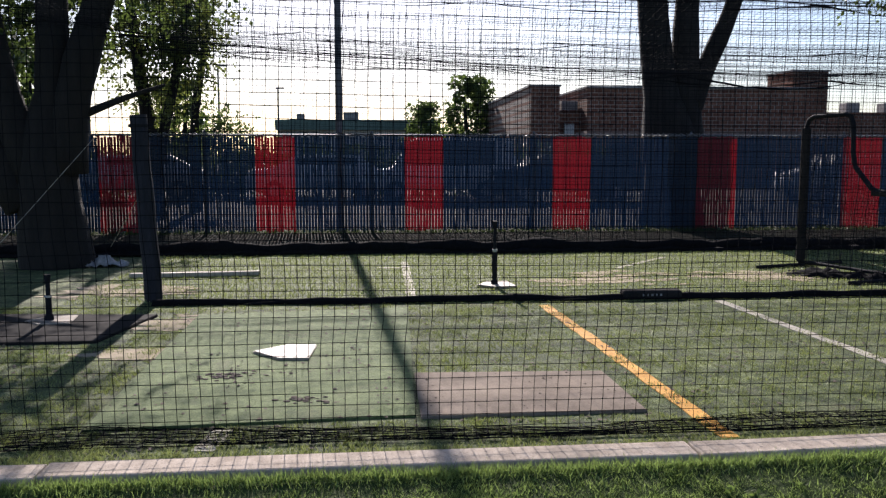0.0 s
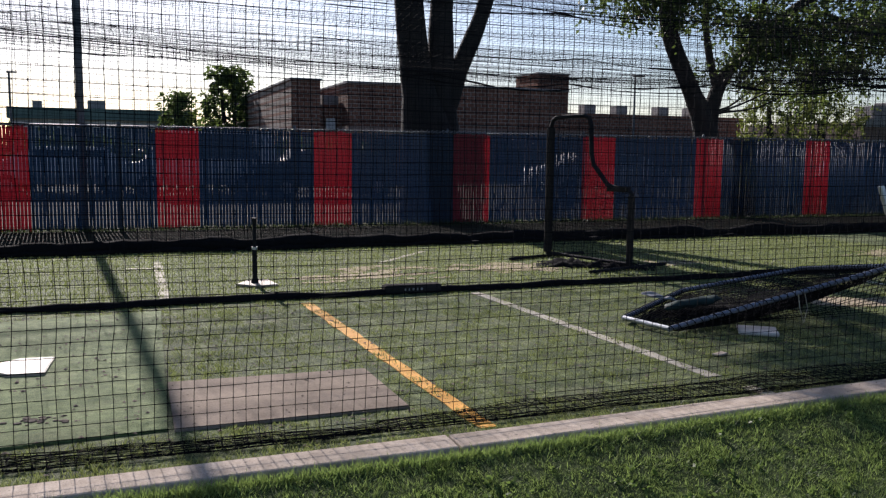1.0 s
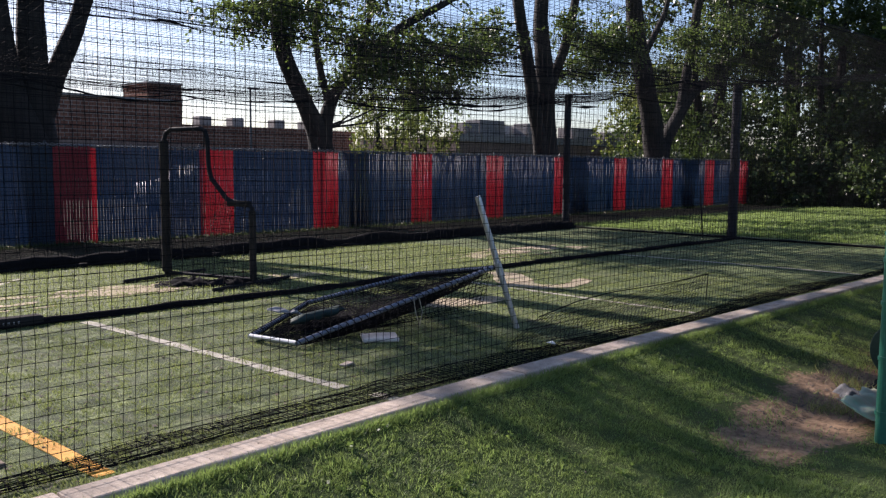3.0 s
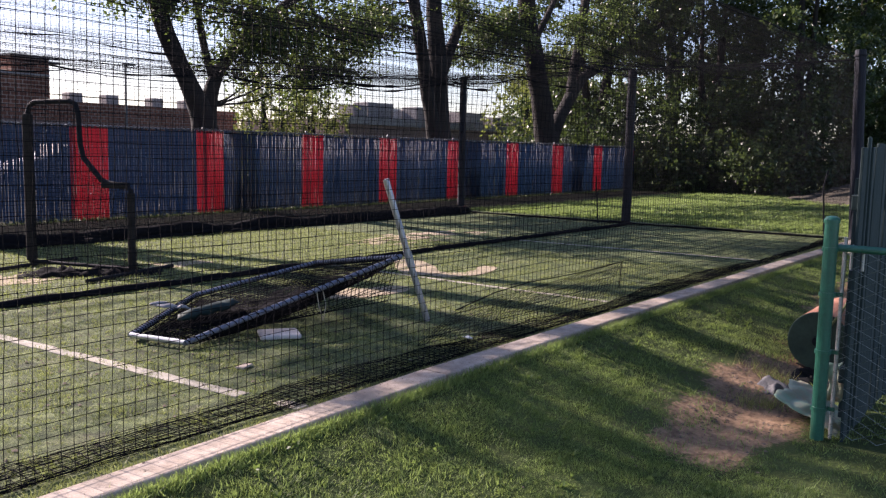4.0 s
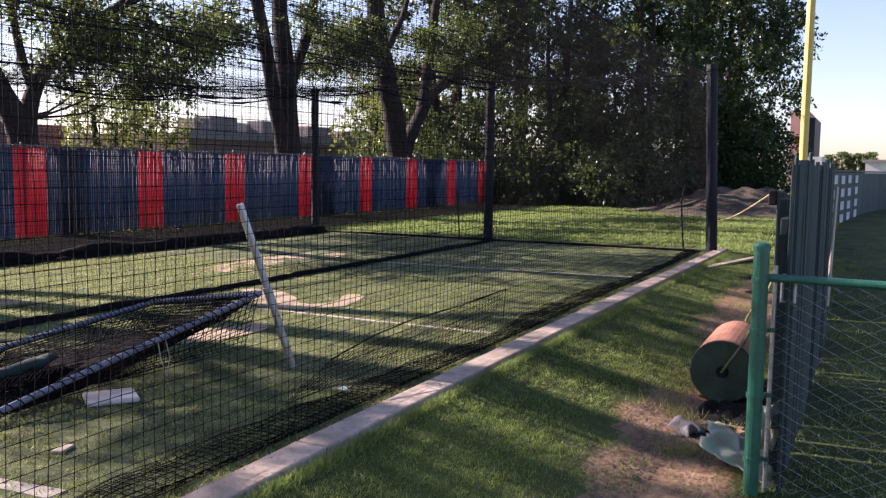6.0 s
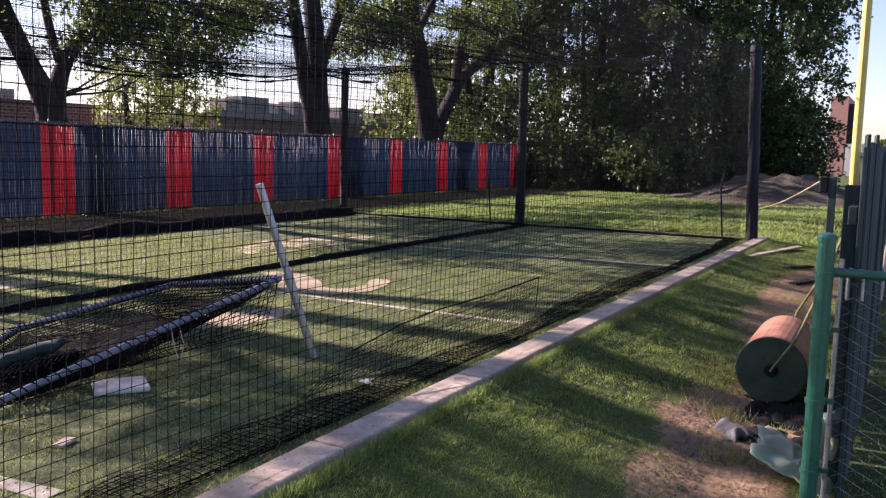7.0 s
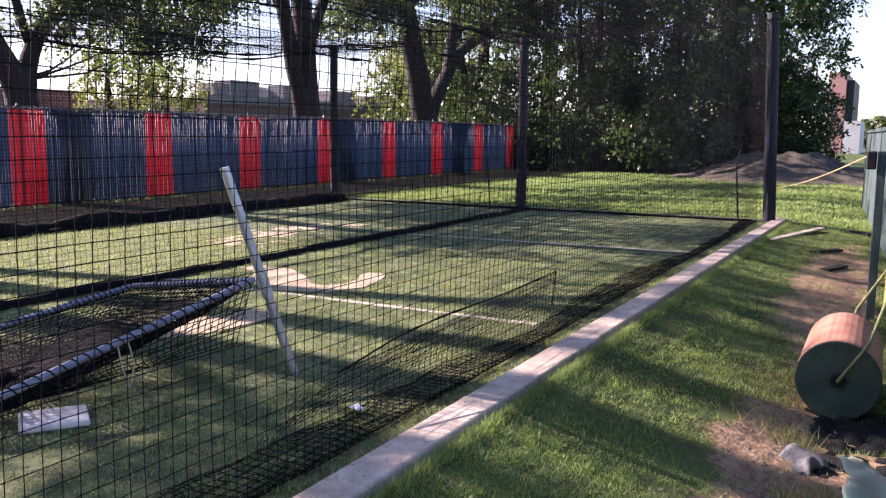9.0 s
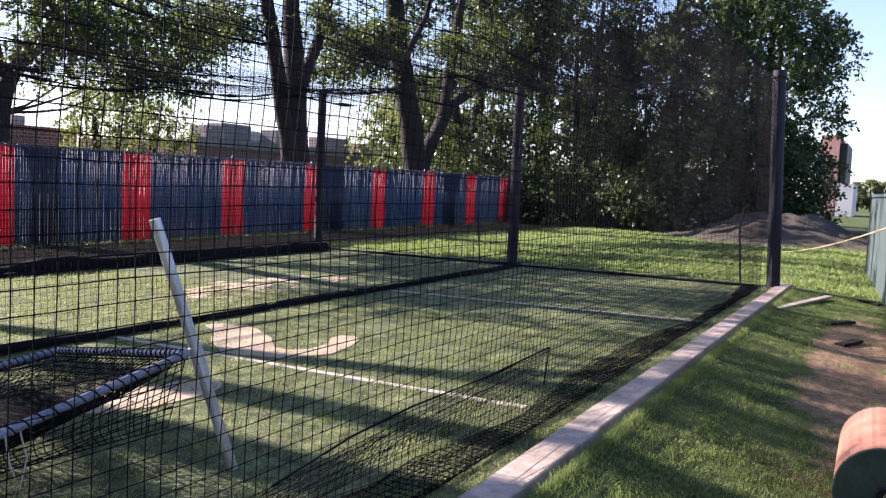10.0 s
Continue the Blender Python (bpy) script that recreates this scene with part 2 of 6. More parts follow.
M["tyre"] = worn("tyre", (0.012, 0.012, 0.012), (0.035, 0.035, 0.035), 0.85)
M["roof_grey"] = worn("grey_roof", (0.16, 0.15, 0.145), (0.34, 0.32, 0.30), 0.85, scale=0.8, fine=12)
M["brown_siding"] = worn("brown_siding", (0.15, 0.095, 0.075), (0.27, 0.19, 0.155), 0.85, scale=0.5, fine=8)
M["pale_wall"] = worn("pale_wall", (0.48, 0.46, 0.43), (0.72, 0.70, 0.66), 0.8, scale=0.5, fine=8)
M["red_wall"] = worn("red_wall", (0.42, 0.20, 0.16), (0.56, 0.30, 0.25), 0.8, scale=0.5, fine=8)
M["green_metal"] = worn("green_roof_metal", (0.05, 0.09, 0.07), (0.13, 0.19, 0.15), 0.6, scale=0.4, fine=6)


def make_brick(name, a, b, mortar):
    m = Mat(name)
    mp = m.n("ShaderNodeMapping")
    mp.inputs["Rotation"].default_value = (radians(90), 0, 0)
    m.link(m.coord, mp.inputs[0])
    br = m.n("ShaderNodeTexBrick", Scale=1.0)
    br.inputs["Color1"].default_value, br.inputs["Color2"].default_value, br.inputs["Mortar"].default_value = (*a, 1), (*b, 1), (*mortar, 1)
    br.inputs["Brick Width"].default_value, br.inputs["Row Height"].default_value, br.inputs["Mortar Size"].default_value = 0.42, 0.2, 0.022
    m.link(mp.outputs[0], br.inputs[0])
    blot = m.noise(0.6, 5)
    m.colour(m.mix(m.ramp(blot, [(0.35, (0, 0, 0)), (0.7, (0.5,) * 3)]), br.outputs[0], tuple(v * 0.55 for v in a))).rough(0.9, 0, 0.2).bump(br.outputs[1], 0.3, -0.01)
    return m.m


M["brick"] = make_brick("brown_brick", (0.16, 0.066, 0.042), (0.27, 0.125, 0.080), (0.33, 0.27, 0.22))


def make_slat(name, dark, light, through, amount):
    m = Mat(name)
    info = m.n("ShaderNodeObjectInfo")
    g = m.n("ShaderNodeNewGeometry")
    r = m.math("FRACT", m.math("ADD", info.outputs["Random"], g.outputs["Random Per Island"]))
    dirt = m.noise(3.0, 5)
    c = m.mix(m.math("MULTIPLY", dirt, 0.6), m.ramp(r, [(0, dark), (1, light)]), tuple(v * 0.6 for v in dark))
    m.colour(c).rough(0.45, 0, 0.4)
    m.thin(through, amount)
    return m.m


M["slat_blue"] = make_slat("blue_plastic_slat", (0.014, 0.033, 0.068), (0.028, 0.058, 0.110), (0.044, 0.100, 0.185), 0.40)
M["slat_red"] = make_slat("red_plastic_slat", (0.27, 0.022, 0.038), (0.38, 0.040, 0.058), (0.47, 0.046, 0.075), 0.42)


def make_paint(name, c):
    m = Mat(name)
    m.colour(m.mix(m.math("MULTIPLY", m.noise(3.0), 0.3), c, tuple(v * 0.7 for v in c))).rough(0.55, 0.0, 0.4)
    m.b.inputs["Coat Weight"].default_value = 0.15
    return m.m


M["car_white"], M["car_silver"] = make_paint("white_car_paint", (0.75, 0.75, 0.74)), make_paint("silver_car_paint", (0.45, 0.46, 0.48))
M["car_blue"], M["car_dark"] = make_paint("dark_blue_car_paint", (0.03, 0.05, 0.10)), make_paint("black_car_paint", (0.02, 0.02, 0.022))


# ---------------------------------------------------------------- mesh helpers
def mesh_of(name, bm, mat):
    me = bpy.data.meshes.new(name)
    bm.normal_update()
    bm.to_mesh(me)
    bm.free()
    for m in mat if isinstance(mat, (list, tuple)) else [mat]:
        me.materials.append(m)
    return me


def part(name, bm, material, parent=None, label="", smooth=False):
    me = bm if isinstance(bm, bpy.types.Mesh) else mesh_of(name, bm, material)
    if smooth:
        me.polygons.foreach_set("use_smooth", [True] * len(me.polygons))
    ob = new(name, me)
    ob.parent = parent
    if label:
        ob["label"] = label
    return ob


def empty(name, label, category, at=(0, 0, 0), turn=0.0, group="", kind=""):
    ob = new(name)
    ob.empty_display_size = 0.1
    ob.matrix_basis = pose(*at, 0, 0, turn)
    return tagged(ob, label, category, group, kind)


def box(bm, c, s, rot=None, bevel=0.0):
    m = Matrix.Translation(c) @ (rot if rot is not None else Matrix.Identity(4)) @ Matrix.Diagonal((*s, 1))
    out = bmesh.ops.create_cube(bm, size=1.0, matrix=m)
    if bevel:
        edges = list({e for v in out["verts"] for e in v.link_edges})
        bmesh.ops.bevel(bm, geom=edges, offset=bevel, segments=2, affect="EDGES", profile=0.5)
    return bm


def tube(bm, pts, radii, sides=8, caps=True):
    pts = [Vector(p) for p in pts]
    if isinstance(radii, (int, float)):
        radii = [radii] * len(pts)
    rings, side = [], None
    for i, p in enumerate(pts):
        d = (pts[min(i + 1, len(pts) - 1)] - pts[max(i - 1, 0)]).normalized()
        if side is None:
            side = d.orthogonal().normalized()
        side = (side - d * side.dot(d)).normalized()
        up = d.cross(side)
        rings.append([bm.verts.new(p + radii[i] * (math.cos(a) * side + math.sin(a) * up)) for a in (math.tau * k / sides for k in range(sides))])
    for r0, r1 in zip(rings, rings[1:]):
        for k in range(sides):
            bm.faces.new((r0[k], r0[(k + 1) % sides], r1[(k + 1) % sides], r1[k]))
    if caps:
        bm.faces.new(rings[0][::-1])
        bm.faces.new(rings[-1])
    return bm


def prism(bm, outline, z0, z1, bevel=0.0):
    """An upright slab with the given outline."""
    lo = [bm.verts.new((x, y, z0)) for x, y in outline]
    hi = [bm.verts.new((x, y, z1)) for x, y in outline]
    n = len(outline)
    bm.faces.new(lo[::-1])
    top = bm.faces.new(hi)
    for k in range(n):
        bm.faces.new((lo[k], lo[(k + 1) % n], hi[(k + 1) % n], hi[k]))
    bmesh.ops.recalc_face_normals(bm, faces=bm.faces)
    if bevel:
        bmesh.ops.bevel(bm, geom=list(top.edges), offset=bevel, segments=2, affect="EDGES")
    return bm


def raw_mesh(name, verts, faces, mat, smooth=False):
    """A mesh from numpy arrays: verts (n, 3), faces (m, 3) or (m, 4)."""
    me = bpy.data.meshes.new(name)
    k = faces.shape[1]
    me.vertices.add(len(verts))
    me.vertices.foreach_set("co", verts.astype(np.float32).ravel())
    me.loops.add(faces.size)
    me.loops.foreach_set("vertex_index", faces.astype(np.int32).ravel())
    me.polygons.add(len(faces))
    me.polygons.foreach_set("loop_start", np.arange(0, faces.size, k, dtype=np.int32))
    if smooth:
        me.polygons.foreach_set("use_smooth", np.ones(len(faces), dtype=bool))
    me.update(calc_edges=True)
    me.materials.append(mat)
    return me


def wobble(shape, seed, waves, amount):
    """Smooth noise over a grid, as a sum of random waves."""
    rng = np.random.default_rng(seed)
    i, j = np.meshgrid(np.linspace(0, 1, shape[0]), np.linspace(0, 1, shape[1]), indexing="ij")
    out = np.zeros(shape)
    for fu, fv in waves:
        a, b = rng.normal(0, fu, 6), rng.normal(0, fv, 6)
        for p, q in zip(a, b):
            out += np.sin(math.tau * (p * i + q * j) + rng.uniform(0, math.tau)) / (1 + 0.3 * (abs(p) + abs(q)))
    return amount * out / (2.0 * len(waves))


def cords(grid, radius, along_u=True, along_v=True, step_u=1, step_v=1):
    """Three-sided cords along both directions of a grid of places (nu, nv, 3); step: nodes from bend to bend."""
    vs, fs, base = [], [], 0

    def strands(g):
        nonlocal base
        n, k = g.shape[:2]
        d = np.gradient(g, axis=1)
        d /= np.linalg.norm(d, axis=2, keepdims=True) + 1e-9
        ref = np.array([0.31, 0.83, 0.46])
        s = np.cross(d, ref)
        s /= np.linalg.norm(s, axis=2, keepdims=True) + 1e-9
        t = np.cross(d, s)
        ring = np.stack([g + radius * (math.cos(a) * s + math.sin(a) * t) for a in (0.0, 2.0944, 4.1888)], axis=2)
        vs.append(ring.reshape(-1, 3))
        idx = base + np.arange(n * k * 3).reshape(n, k, 3)
        a, b = idx[:, :-1], idx[:, 1:]
        for c in range(3):
            e = (c + 1) % 3
            fs.append(np.stack([a[..., c], a[..., e], b[..., e], b[..., c]], axis=-1).reshape(-1, 4))
        base += n * k * 3

    if along_v:
        strands(grid[:, ::step_v] if (grid.shape[1] - 1) % step_v == 0 else grid)
    if along_u:
        g = np.swapaxes(grid, 0, 1)
        strands(g[:, ::step_u] if (g.shape[1] - 1) % step_u == 0 else g)
    return np.concatenate(vs), np.concatenate(fs)


# ================================================================ the setting
CURB_Y0, CURB_Y1, END_X = 5.105, 5.30, 17.85
FENCE_Y = 17.29
LANE_Y = (5.45, 9.75, 14.15)


def kerb_rise(X):
    """The kerb is not quite level along its length."""
    return np.interp(X, [-1, 2, 4, 6, 10, 18], [-0.02, 0.0, 0.04, 0.055, 0.045, 0.0])


def ground_z(X, Y):
    """The lawn falls gently away from the kerb."""
    fall = 0.235 * np.interp(X, [-5, 3, 6, 9, 12, 17, 40], [0.9, 0.9, 1.0, 1.0, 0.8, 0.5, 0.5])
    s = np.clip((5.09 - Y) / 1.38, 0, 1)
    bumps = 0.009 * np.sin(1.3 * X + 0.7 * Y) * np.cos(0.9 * Y) + 0.007 * np.sin(2.9 * X) * np.sin(2.3 * Y + 1)
    return np.interp(X, [2, 4, 8, 12], [0.036, 0.032, 0.020, 0.004]) * np.clip(1 - 2.2 * s, 0, 1) * (Y < 5.2) - 0.006 + kerb_rise(X) * np.clip((Y < 5.2) * (1 - s) ** 0.7, 0, 1) - fall * s * (1.25 - 0.25 * s) + bumps * (0.3 + 0.7 * s)


def make_ground():
    xs = np.unique(np.concatenate([np.array([-900, -300, -120, -60, -30]), np.linspace(-14, 46, 121), np.array([60, 90, 140, 300, 900])]))
    ys = np.unique(np.concatenate([np.array([-900, -300, -120, -60, -30]), np.linspace(-14, 22, 145), np.array([30, 60, 120, 300, 900])]))
    X, Y = np.meshgrid(xs, ys, indexing="ij")
    Z = ground_z(X, Y)
    inside = (X > -7) & (X < 18.6) & (Y > 5.2) & (Y < 14.4)
    Z = np.where(inside, -0.05, Z)
    v = np.stack([X, Y, Z], -1).reshape(-1, 3)
    i = np.arange(len(v)).reshape(X.shape)
    f = np.stack([i[:-1, :-1], i[1:, :-1], i[1:, 1:], i[:-1, 1:]], -1).reshape(-1, 4)
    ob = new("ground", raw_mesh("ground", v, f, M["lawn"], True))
    return tagged(ob, "mown lawn with a worn earth patch beside the wooden fence", "ground", kind="structure")


make_ground()

# the turf of the two lanes
bm = bmesh.new()
box(bm, (5.8, 9.85, -0.03), (25.6, 9.1, 0.06))
turf = part("turf", bm, M["turf"])
tagged(turf, "worn green artificial turf covering both batting lanes", "turf", kind="structure")

# concrete curb in cast lengths with tooled joints
curb = empty("kerb", "pale weathered concrete kerb along the batting cage", "kerb", (0, 0, 0), kind="structure")
random.seed(4)
x = -10.15
while x < 18.3:
    L = min(3.05, 18.4 - x)
    bm = bmesh.new()
    box(bm, (0, 0, 0), (L - 0.006, CURB_Y1 - CURB_Y0, 0.2), bevel=0.012)
    ob = part("kerb_length", bm, M["concrete"], curb)
    ob.matrix_basis = pose(x + L / 2, (CURB_Y0 + CURB_Y1) / 2 + random.uniform(-0.008, 0.008), -0.060 + float(kerb_rise(x) + kerb_rise(x + L)) / 2 + random.uniform(-0.003, 0.003), random.uniform(-0.3, 0.3), -math.degrees(math.atan2(float(kerb_rise(x + L) - kerb_rise(x)), L)) + random.uniform(-0.06, 0.06), random.uniform(-0.1, 0.1))
    x += L


def ragged(cx, cy, rx, ry, n=26, seed=1, amount=0.18, power=2.0):
    """An uneven round outline."""
    rng = random.Random(seed)
    ph = [rng.uniform(0, 6.28) for _ in range(4)]
    out = []
    for k in range(n):
        a = math.tau * k / n
        r = 1 + amount * sum(math.sin((j + 2) * a + ph[j]) / (j + 1) for j in range(4))
        c, s = math.cos(a), math.sin(a)
        q = (abs(c) ** power + abs(s) ** power) ** (-1 / power)
        out.append((cx + rx * r * q * c, cy + ry * r * q * s))
    return out


def strip(a, b, w, seed=0, wave=0.006, n=24):
    """The outline of a painted line."""
    rng = random.Random(seed)
    a, b = Vector(a), Vector(b)
    d = (b - a).normalized()
    s = Vector((-d.y, d.x))
    left = [a.lerp(b, k / n) + s * (w / 2 + rng.uniform(-wave, wave)) for k in range(n + 1)]
    right = [a.lerp(b, k / n) - s * (w / 2 + rng.uniform(-wave, wave)) for k in range(n + 1)]
    return [tuple(p) for p in left + right[::-1]]


def flat_thing(name, outline, z0, z1, mat, label, category, bevel=0.0, group="", kind=""):
    ob = part(name, prism(bmesh.new(), outline, z0, z1, bevel), mat)
    return tagged(ob, label, category, group, kind)


# painted lines
flat_thing("painted_line", strip((2.34, 5.44), (2.15, 9.34), 0.105, 1, 0.008), -0.01, 0.005, M["orange_paint"], "orange painted line across the near batting lane", "line", kind="structure")
for k, (a, b, w) in enumerate([((4.17, 5.92), (3.93, 9.45), 0.10), ((4.23, 5.47), (4.22, 5.66), 0.10), ((8.63, 5.75), (8.64, 9.6), 0.07), ((13.34, 5.55), (13.1, 9.9), 0.06),
                               ((0.90, 9.95), (0.93, 12.75), 0.10), ((0.55, 12.2), (0.95, 12.15), 0.09), ((3.6, 11.9), (4.6, 13.0), 0.08), ((-0.33, 5.45), (-0.28, 5.78), 0.11)]):
    flat_thing("painted_line", strip(a, b, w, 10 + k, 0.008), -0.01, 0.005, M["white_paint"], "faded white painted line on the turf", "line", group="white turf lines", kind="structure")

# mats
flat_thing("turf_mat", [(-1.02, 5.80), (0.74, 5.92), (0.84, 9.28), (-1.06, 9.06)], -0.01, 0.014, M["turf_mat"], "lighter green turf mat round the home plate", "mat", 0.004)
flat_thing("rubber_mat", [(0.77, 5.88), (2.05, 5.90), (2.03, 6.78), (0.78, 6.83)], -0.01, 0.018, M["brown_mat"], "grey-brown rubber mat lying on the turf", "mat", 0.005)
flat_thing("black_mat", [(-2.9, 7.95), (-1.62, 7.97), (-1.42, 9.05), (-2.9, 9.2)], -0.01, 0.022, M["black_mat"], "worn black rubber mat with torn edges under a tee", "mat", 0.005)
flat_thing("sand_patch", ragged(7.4, 7.85, 0.5, 0.28, seed=9), -0.01, 0.007, M["sand"], "pale sandy patch by the fallen screen", "sand patch")


def hook_patch():
    """The hook-shaped bare patch where a pitcher stands."""
    pts = [(9.66, 9.38), (9.58, 9.05), (9.25, 8.68), (8.92, 8.32), (8.98, 7.98), (9.25, 7.83), (9.6, 7.88), (9.85, 8.0), (9.98, 8.06)]
    ws = [0.10, 0.20, 0.26, 0.24, 0.17, 0.13, 0.11, 0.13, 0.06]
    left, right = [], []
    for i, p in enumerate(pts):
        a, b = Vector(pts[max(i - 1, 0)]), Vector(pts[min(i + 1, len(pts) - 1)])
        d = (b - a).normalized()
        s = Vector((-d.y, d.x))
        left.append(tuple(Vector(p) + s * ws[i]))
        right.append(tuple(Vector(p) - s * ws[i]))
    flat_thing("sand_patch", left + right[::-1], -0.01, 0.007, M["sand"], "hook-shaped bare sandy patch worn into the turf", "sand patch")


hook_patch()


def sand_wear(cx, cy, rx, ry, count, seed, label):
    """Sand showing through worn turf in many torn little patches."""
    rng = random.Random(seed)
    bm = bmesh.new()
    for k in range(count):
        a, d = rng.uniform(0, math.tau), rng.random() ** 0.6
        r = rng.uniform(0.05, 0.20) * (1.25 - 0.8 * d)
        prism(bm, ragged(cx + rx * d * math.cos(a), cy + ry * d * math.sin(a), r * 1.8, r * 0.7, 16, seed * 50 + k, 0.34), -0.01, 0.0045 + 0.0001 * k)
    return tagged(part("sand_patch", bm, M["sand"]), label, "sand patch", kind="stuff")


sand_wear(-1.15, 7.55, 0.34, 0.14, 12, 3, "strip of pale sand worn through the turf")
sand_wear(-1.15, 8.75, 0.26, 0.45, 16, 4, "pale sand beside the torn black mat")
sand_wear(-2.2, 10.5, 0.8, 0.5, 34, 5, "bare orange-brown sand at the end of the far lane")
sand_wear(5.2, 11.1, 1.0, 0.5, 34, 6, "sandy worn patch in the far lane before the screen")
sand_wear(3.3, 11.1, 1.3, 0.7, 26, 7, "faint sandy wear on the far lane")
sand_wear(7.1, 10.9, 0.8, 0.3, 16, 8, "sandy strip beside the standing screen")
sand_wear(12.2, 11.0, 1.9, 0.6, 44, 19, "sandy worn patch far down the far lane")


# ---------------------------------------------------------------- slat fence
STRIPES = [-9.2, -6.45, -3.68, -0.90, 1.85, 4.64, 7.47, 10.38, 13.22, 16.29, 19.14, 22.2, 25.47, 28.52, 31.7, 34.6]
FENCE_X0, FENCE_X1, SLAT = -12.0, 34.75, 0.056
fence = empty("slat_fence", "tall chain-link fence woven with blue and red plastic slats", "fence", (0, FENCE_Y, 0), kind="structure")


def slat_mesh(name, mat):
    bm = bmesh.new()
    box(bm, (0, 0, 0.905), (0.0485, 0.007, 1.75))
    return mesh_of(name, bm, mat)


slat_meshes = {False: slat_mesh("slat", M["slat_blue"]), True: slat_mesh("slat", M["slat_red"])}


def slats():
    rng = random.Random(7)
    n = int((FENCE_X1 - FENCE_X0) / SLAT)
    rest = {False: [], True: []}
    for k in range(n):
        x = FENCE_X0 + SLAT * (k + 0.5)
        red = any(s - 0.74 < x < s for s in STRIPES)
        if rng.random() < 0.002:
            continue
        m = pose(x + rng.uniform(-0.0015, 0.0015), rng.uniform(-0.003, 0.003), rng.uniform(-0.03, 0.025), 0, rng.uniform(-0.1, 0.1), rng.uniform(-4, 4))
        if -4.0 < x < 12.8:
            ob = new("slat", slat_meshes[red])
            ob.parent = fence
            ob.matrix_basis = m
        else:
            rest[red].append(m)
    cube = np.array([(a, b, c) for a in (-1, 1) for b in (-1, 1) for c in (-1, 1)]) * np.array([0.02425, 0.0035, 0.875]) + np.array([0, 0, 0.905])
    quads = np.array([(0, 1, 3, 2), (4, 6, 7, 5), (0, 4, 5, 1), (2, 3, 7, 6), (0, 2, 6, 4), (1, 5, 7, 3)])
    for red, ms in rest.items():
        vs = np.concatenate([cube @ np.array(m.to_3x3()).T + np.array(m.translation) for m in ms])
        fs = np.concatenate([quads + 8 * i for i in range(len(ms))])
        ob = part("slats", raw_mesh("slats", vs, fs, M["slat_red" if red else "slat_blue"]), None, fence)
        ob["kind"] = "stuff"


slats()
bm = bmesh.new()
tube(bm, [(FENCE_X0, 0.035, 1.80), (FENCE_X1, 0.035, 1.80)], 0.021, 8)
part("top_rail", bm, M["pole_steel"], fence, "thin grey steel top rail")
post_mesh = None
for k in range(16):
    bm = bmesh.new()
    tube(bm, [(0, 0, -0.3), (0, 0, 1.84)], 0.03, 8)
    tube(bm, [(0, 0, 1.84), (0, 0, 1.88)], [0.034, 0.012], 8)
    if post_mesh is None:
        post_mesh = mesh_of("post", bm, M["pole_steel"])
    else:
        bm.free()
    ob = new("post", post_mesh)
    ob.parent = fence
    ob.matrix_basis = pose(-11.7 + 3.05 * k, 0.06, 0)


def link_mesh(width, height, pitch, wire, name, mat, z0=0.04):
    """Chain link: zigzag wires side by side, hooked into each other."""
    n, m = int(width / pitch), int(height / (pitch / 2))
    k = np.arange(m + 1)
    zig = np.where(k % 2 == 0, 0.0, 1.0)
    g = np.zeros((n, m + 1, 3))
    odd = np.arange(n)[:, None] % 2
    g[..., 0] = pitch * (np.arange(n)[:, None] + np.where(odd, 1 - zig[None], zig[None]) * 1.04)
    g[..., 1] = np.where(zig[None] > 0.5, 0.003, -0.003)
    g[..., 2] = z0 + k[None] * pitch / 2
    v, f = cords(g, wire, along_u=False)
    return raw_mesh(name, v, f, mat)


ob = part("chain_link", link_mesh(30.0, 1.80, 0.075, 0.0022, "chain_link", M["pole_steel"]), None, fence)
ob.matrix_basis = pose(-10.0, -0.012, 0)
ob["kind"] = "stuff"
ob = part("wire_ends", link_mesh(46.5, 0.062, 0.056, 0.0026, "wire_ends", M["zinc"], 1.785), None, fence, "bright twisted wire ends along the top")
ob.matrix_basis = pose(FENCE_X0, -0.012, 0)
ob["kind"] = "stuff"

# ================================================================ the batting cage
def sag(x, y):
    """Height of the cage's top cables: low in the middle of the long span."""
    u = np.clip(1 - ((x - 7.0) / 10.9) ** 2, 0, 1)
    return 3.24 - u * np.interp(y, [5.4, 9.75, 14.15], [0.10, 0.30, 0.58])


def spread(a, b, cell):
    return np.linspace(a, b, max(2, int(round((b - a) / cell / 2)) * 2 + 1))


CELL, CORD = 0.060, 0.0018


def knot_mesh(pts, r):
    """A small eight-faced knot at every given crossing."""
    corners = np.array([(1, 0, 0), (-1, 0, 0), (0, 1, 0), (0, -1, 0), (0, 0, 1.2), (0, 0, -1.2)]) * r
    faces = np.array([(0, 2, 4), (2, 1, 4), (1, 3, 4), (3, 0, 4), (2, 0, 5), (1, 2, 5), (3, 1, 5), (0, 3, 5)])
    v = (pts[:, None] + corners[None]).reshape(-1, 3)
    f = (faces[None] + 6 * np.arange(len(pts))[:, None, None]).reshape(-1, 3)
    return raw_mesh("knotting", v, f, M["net"])


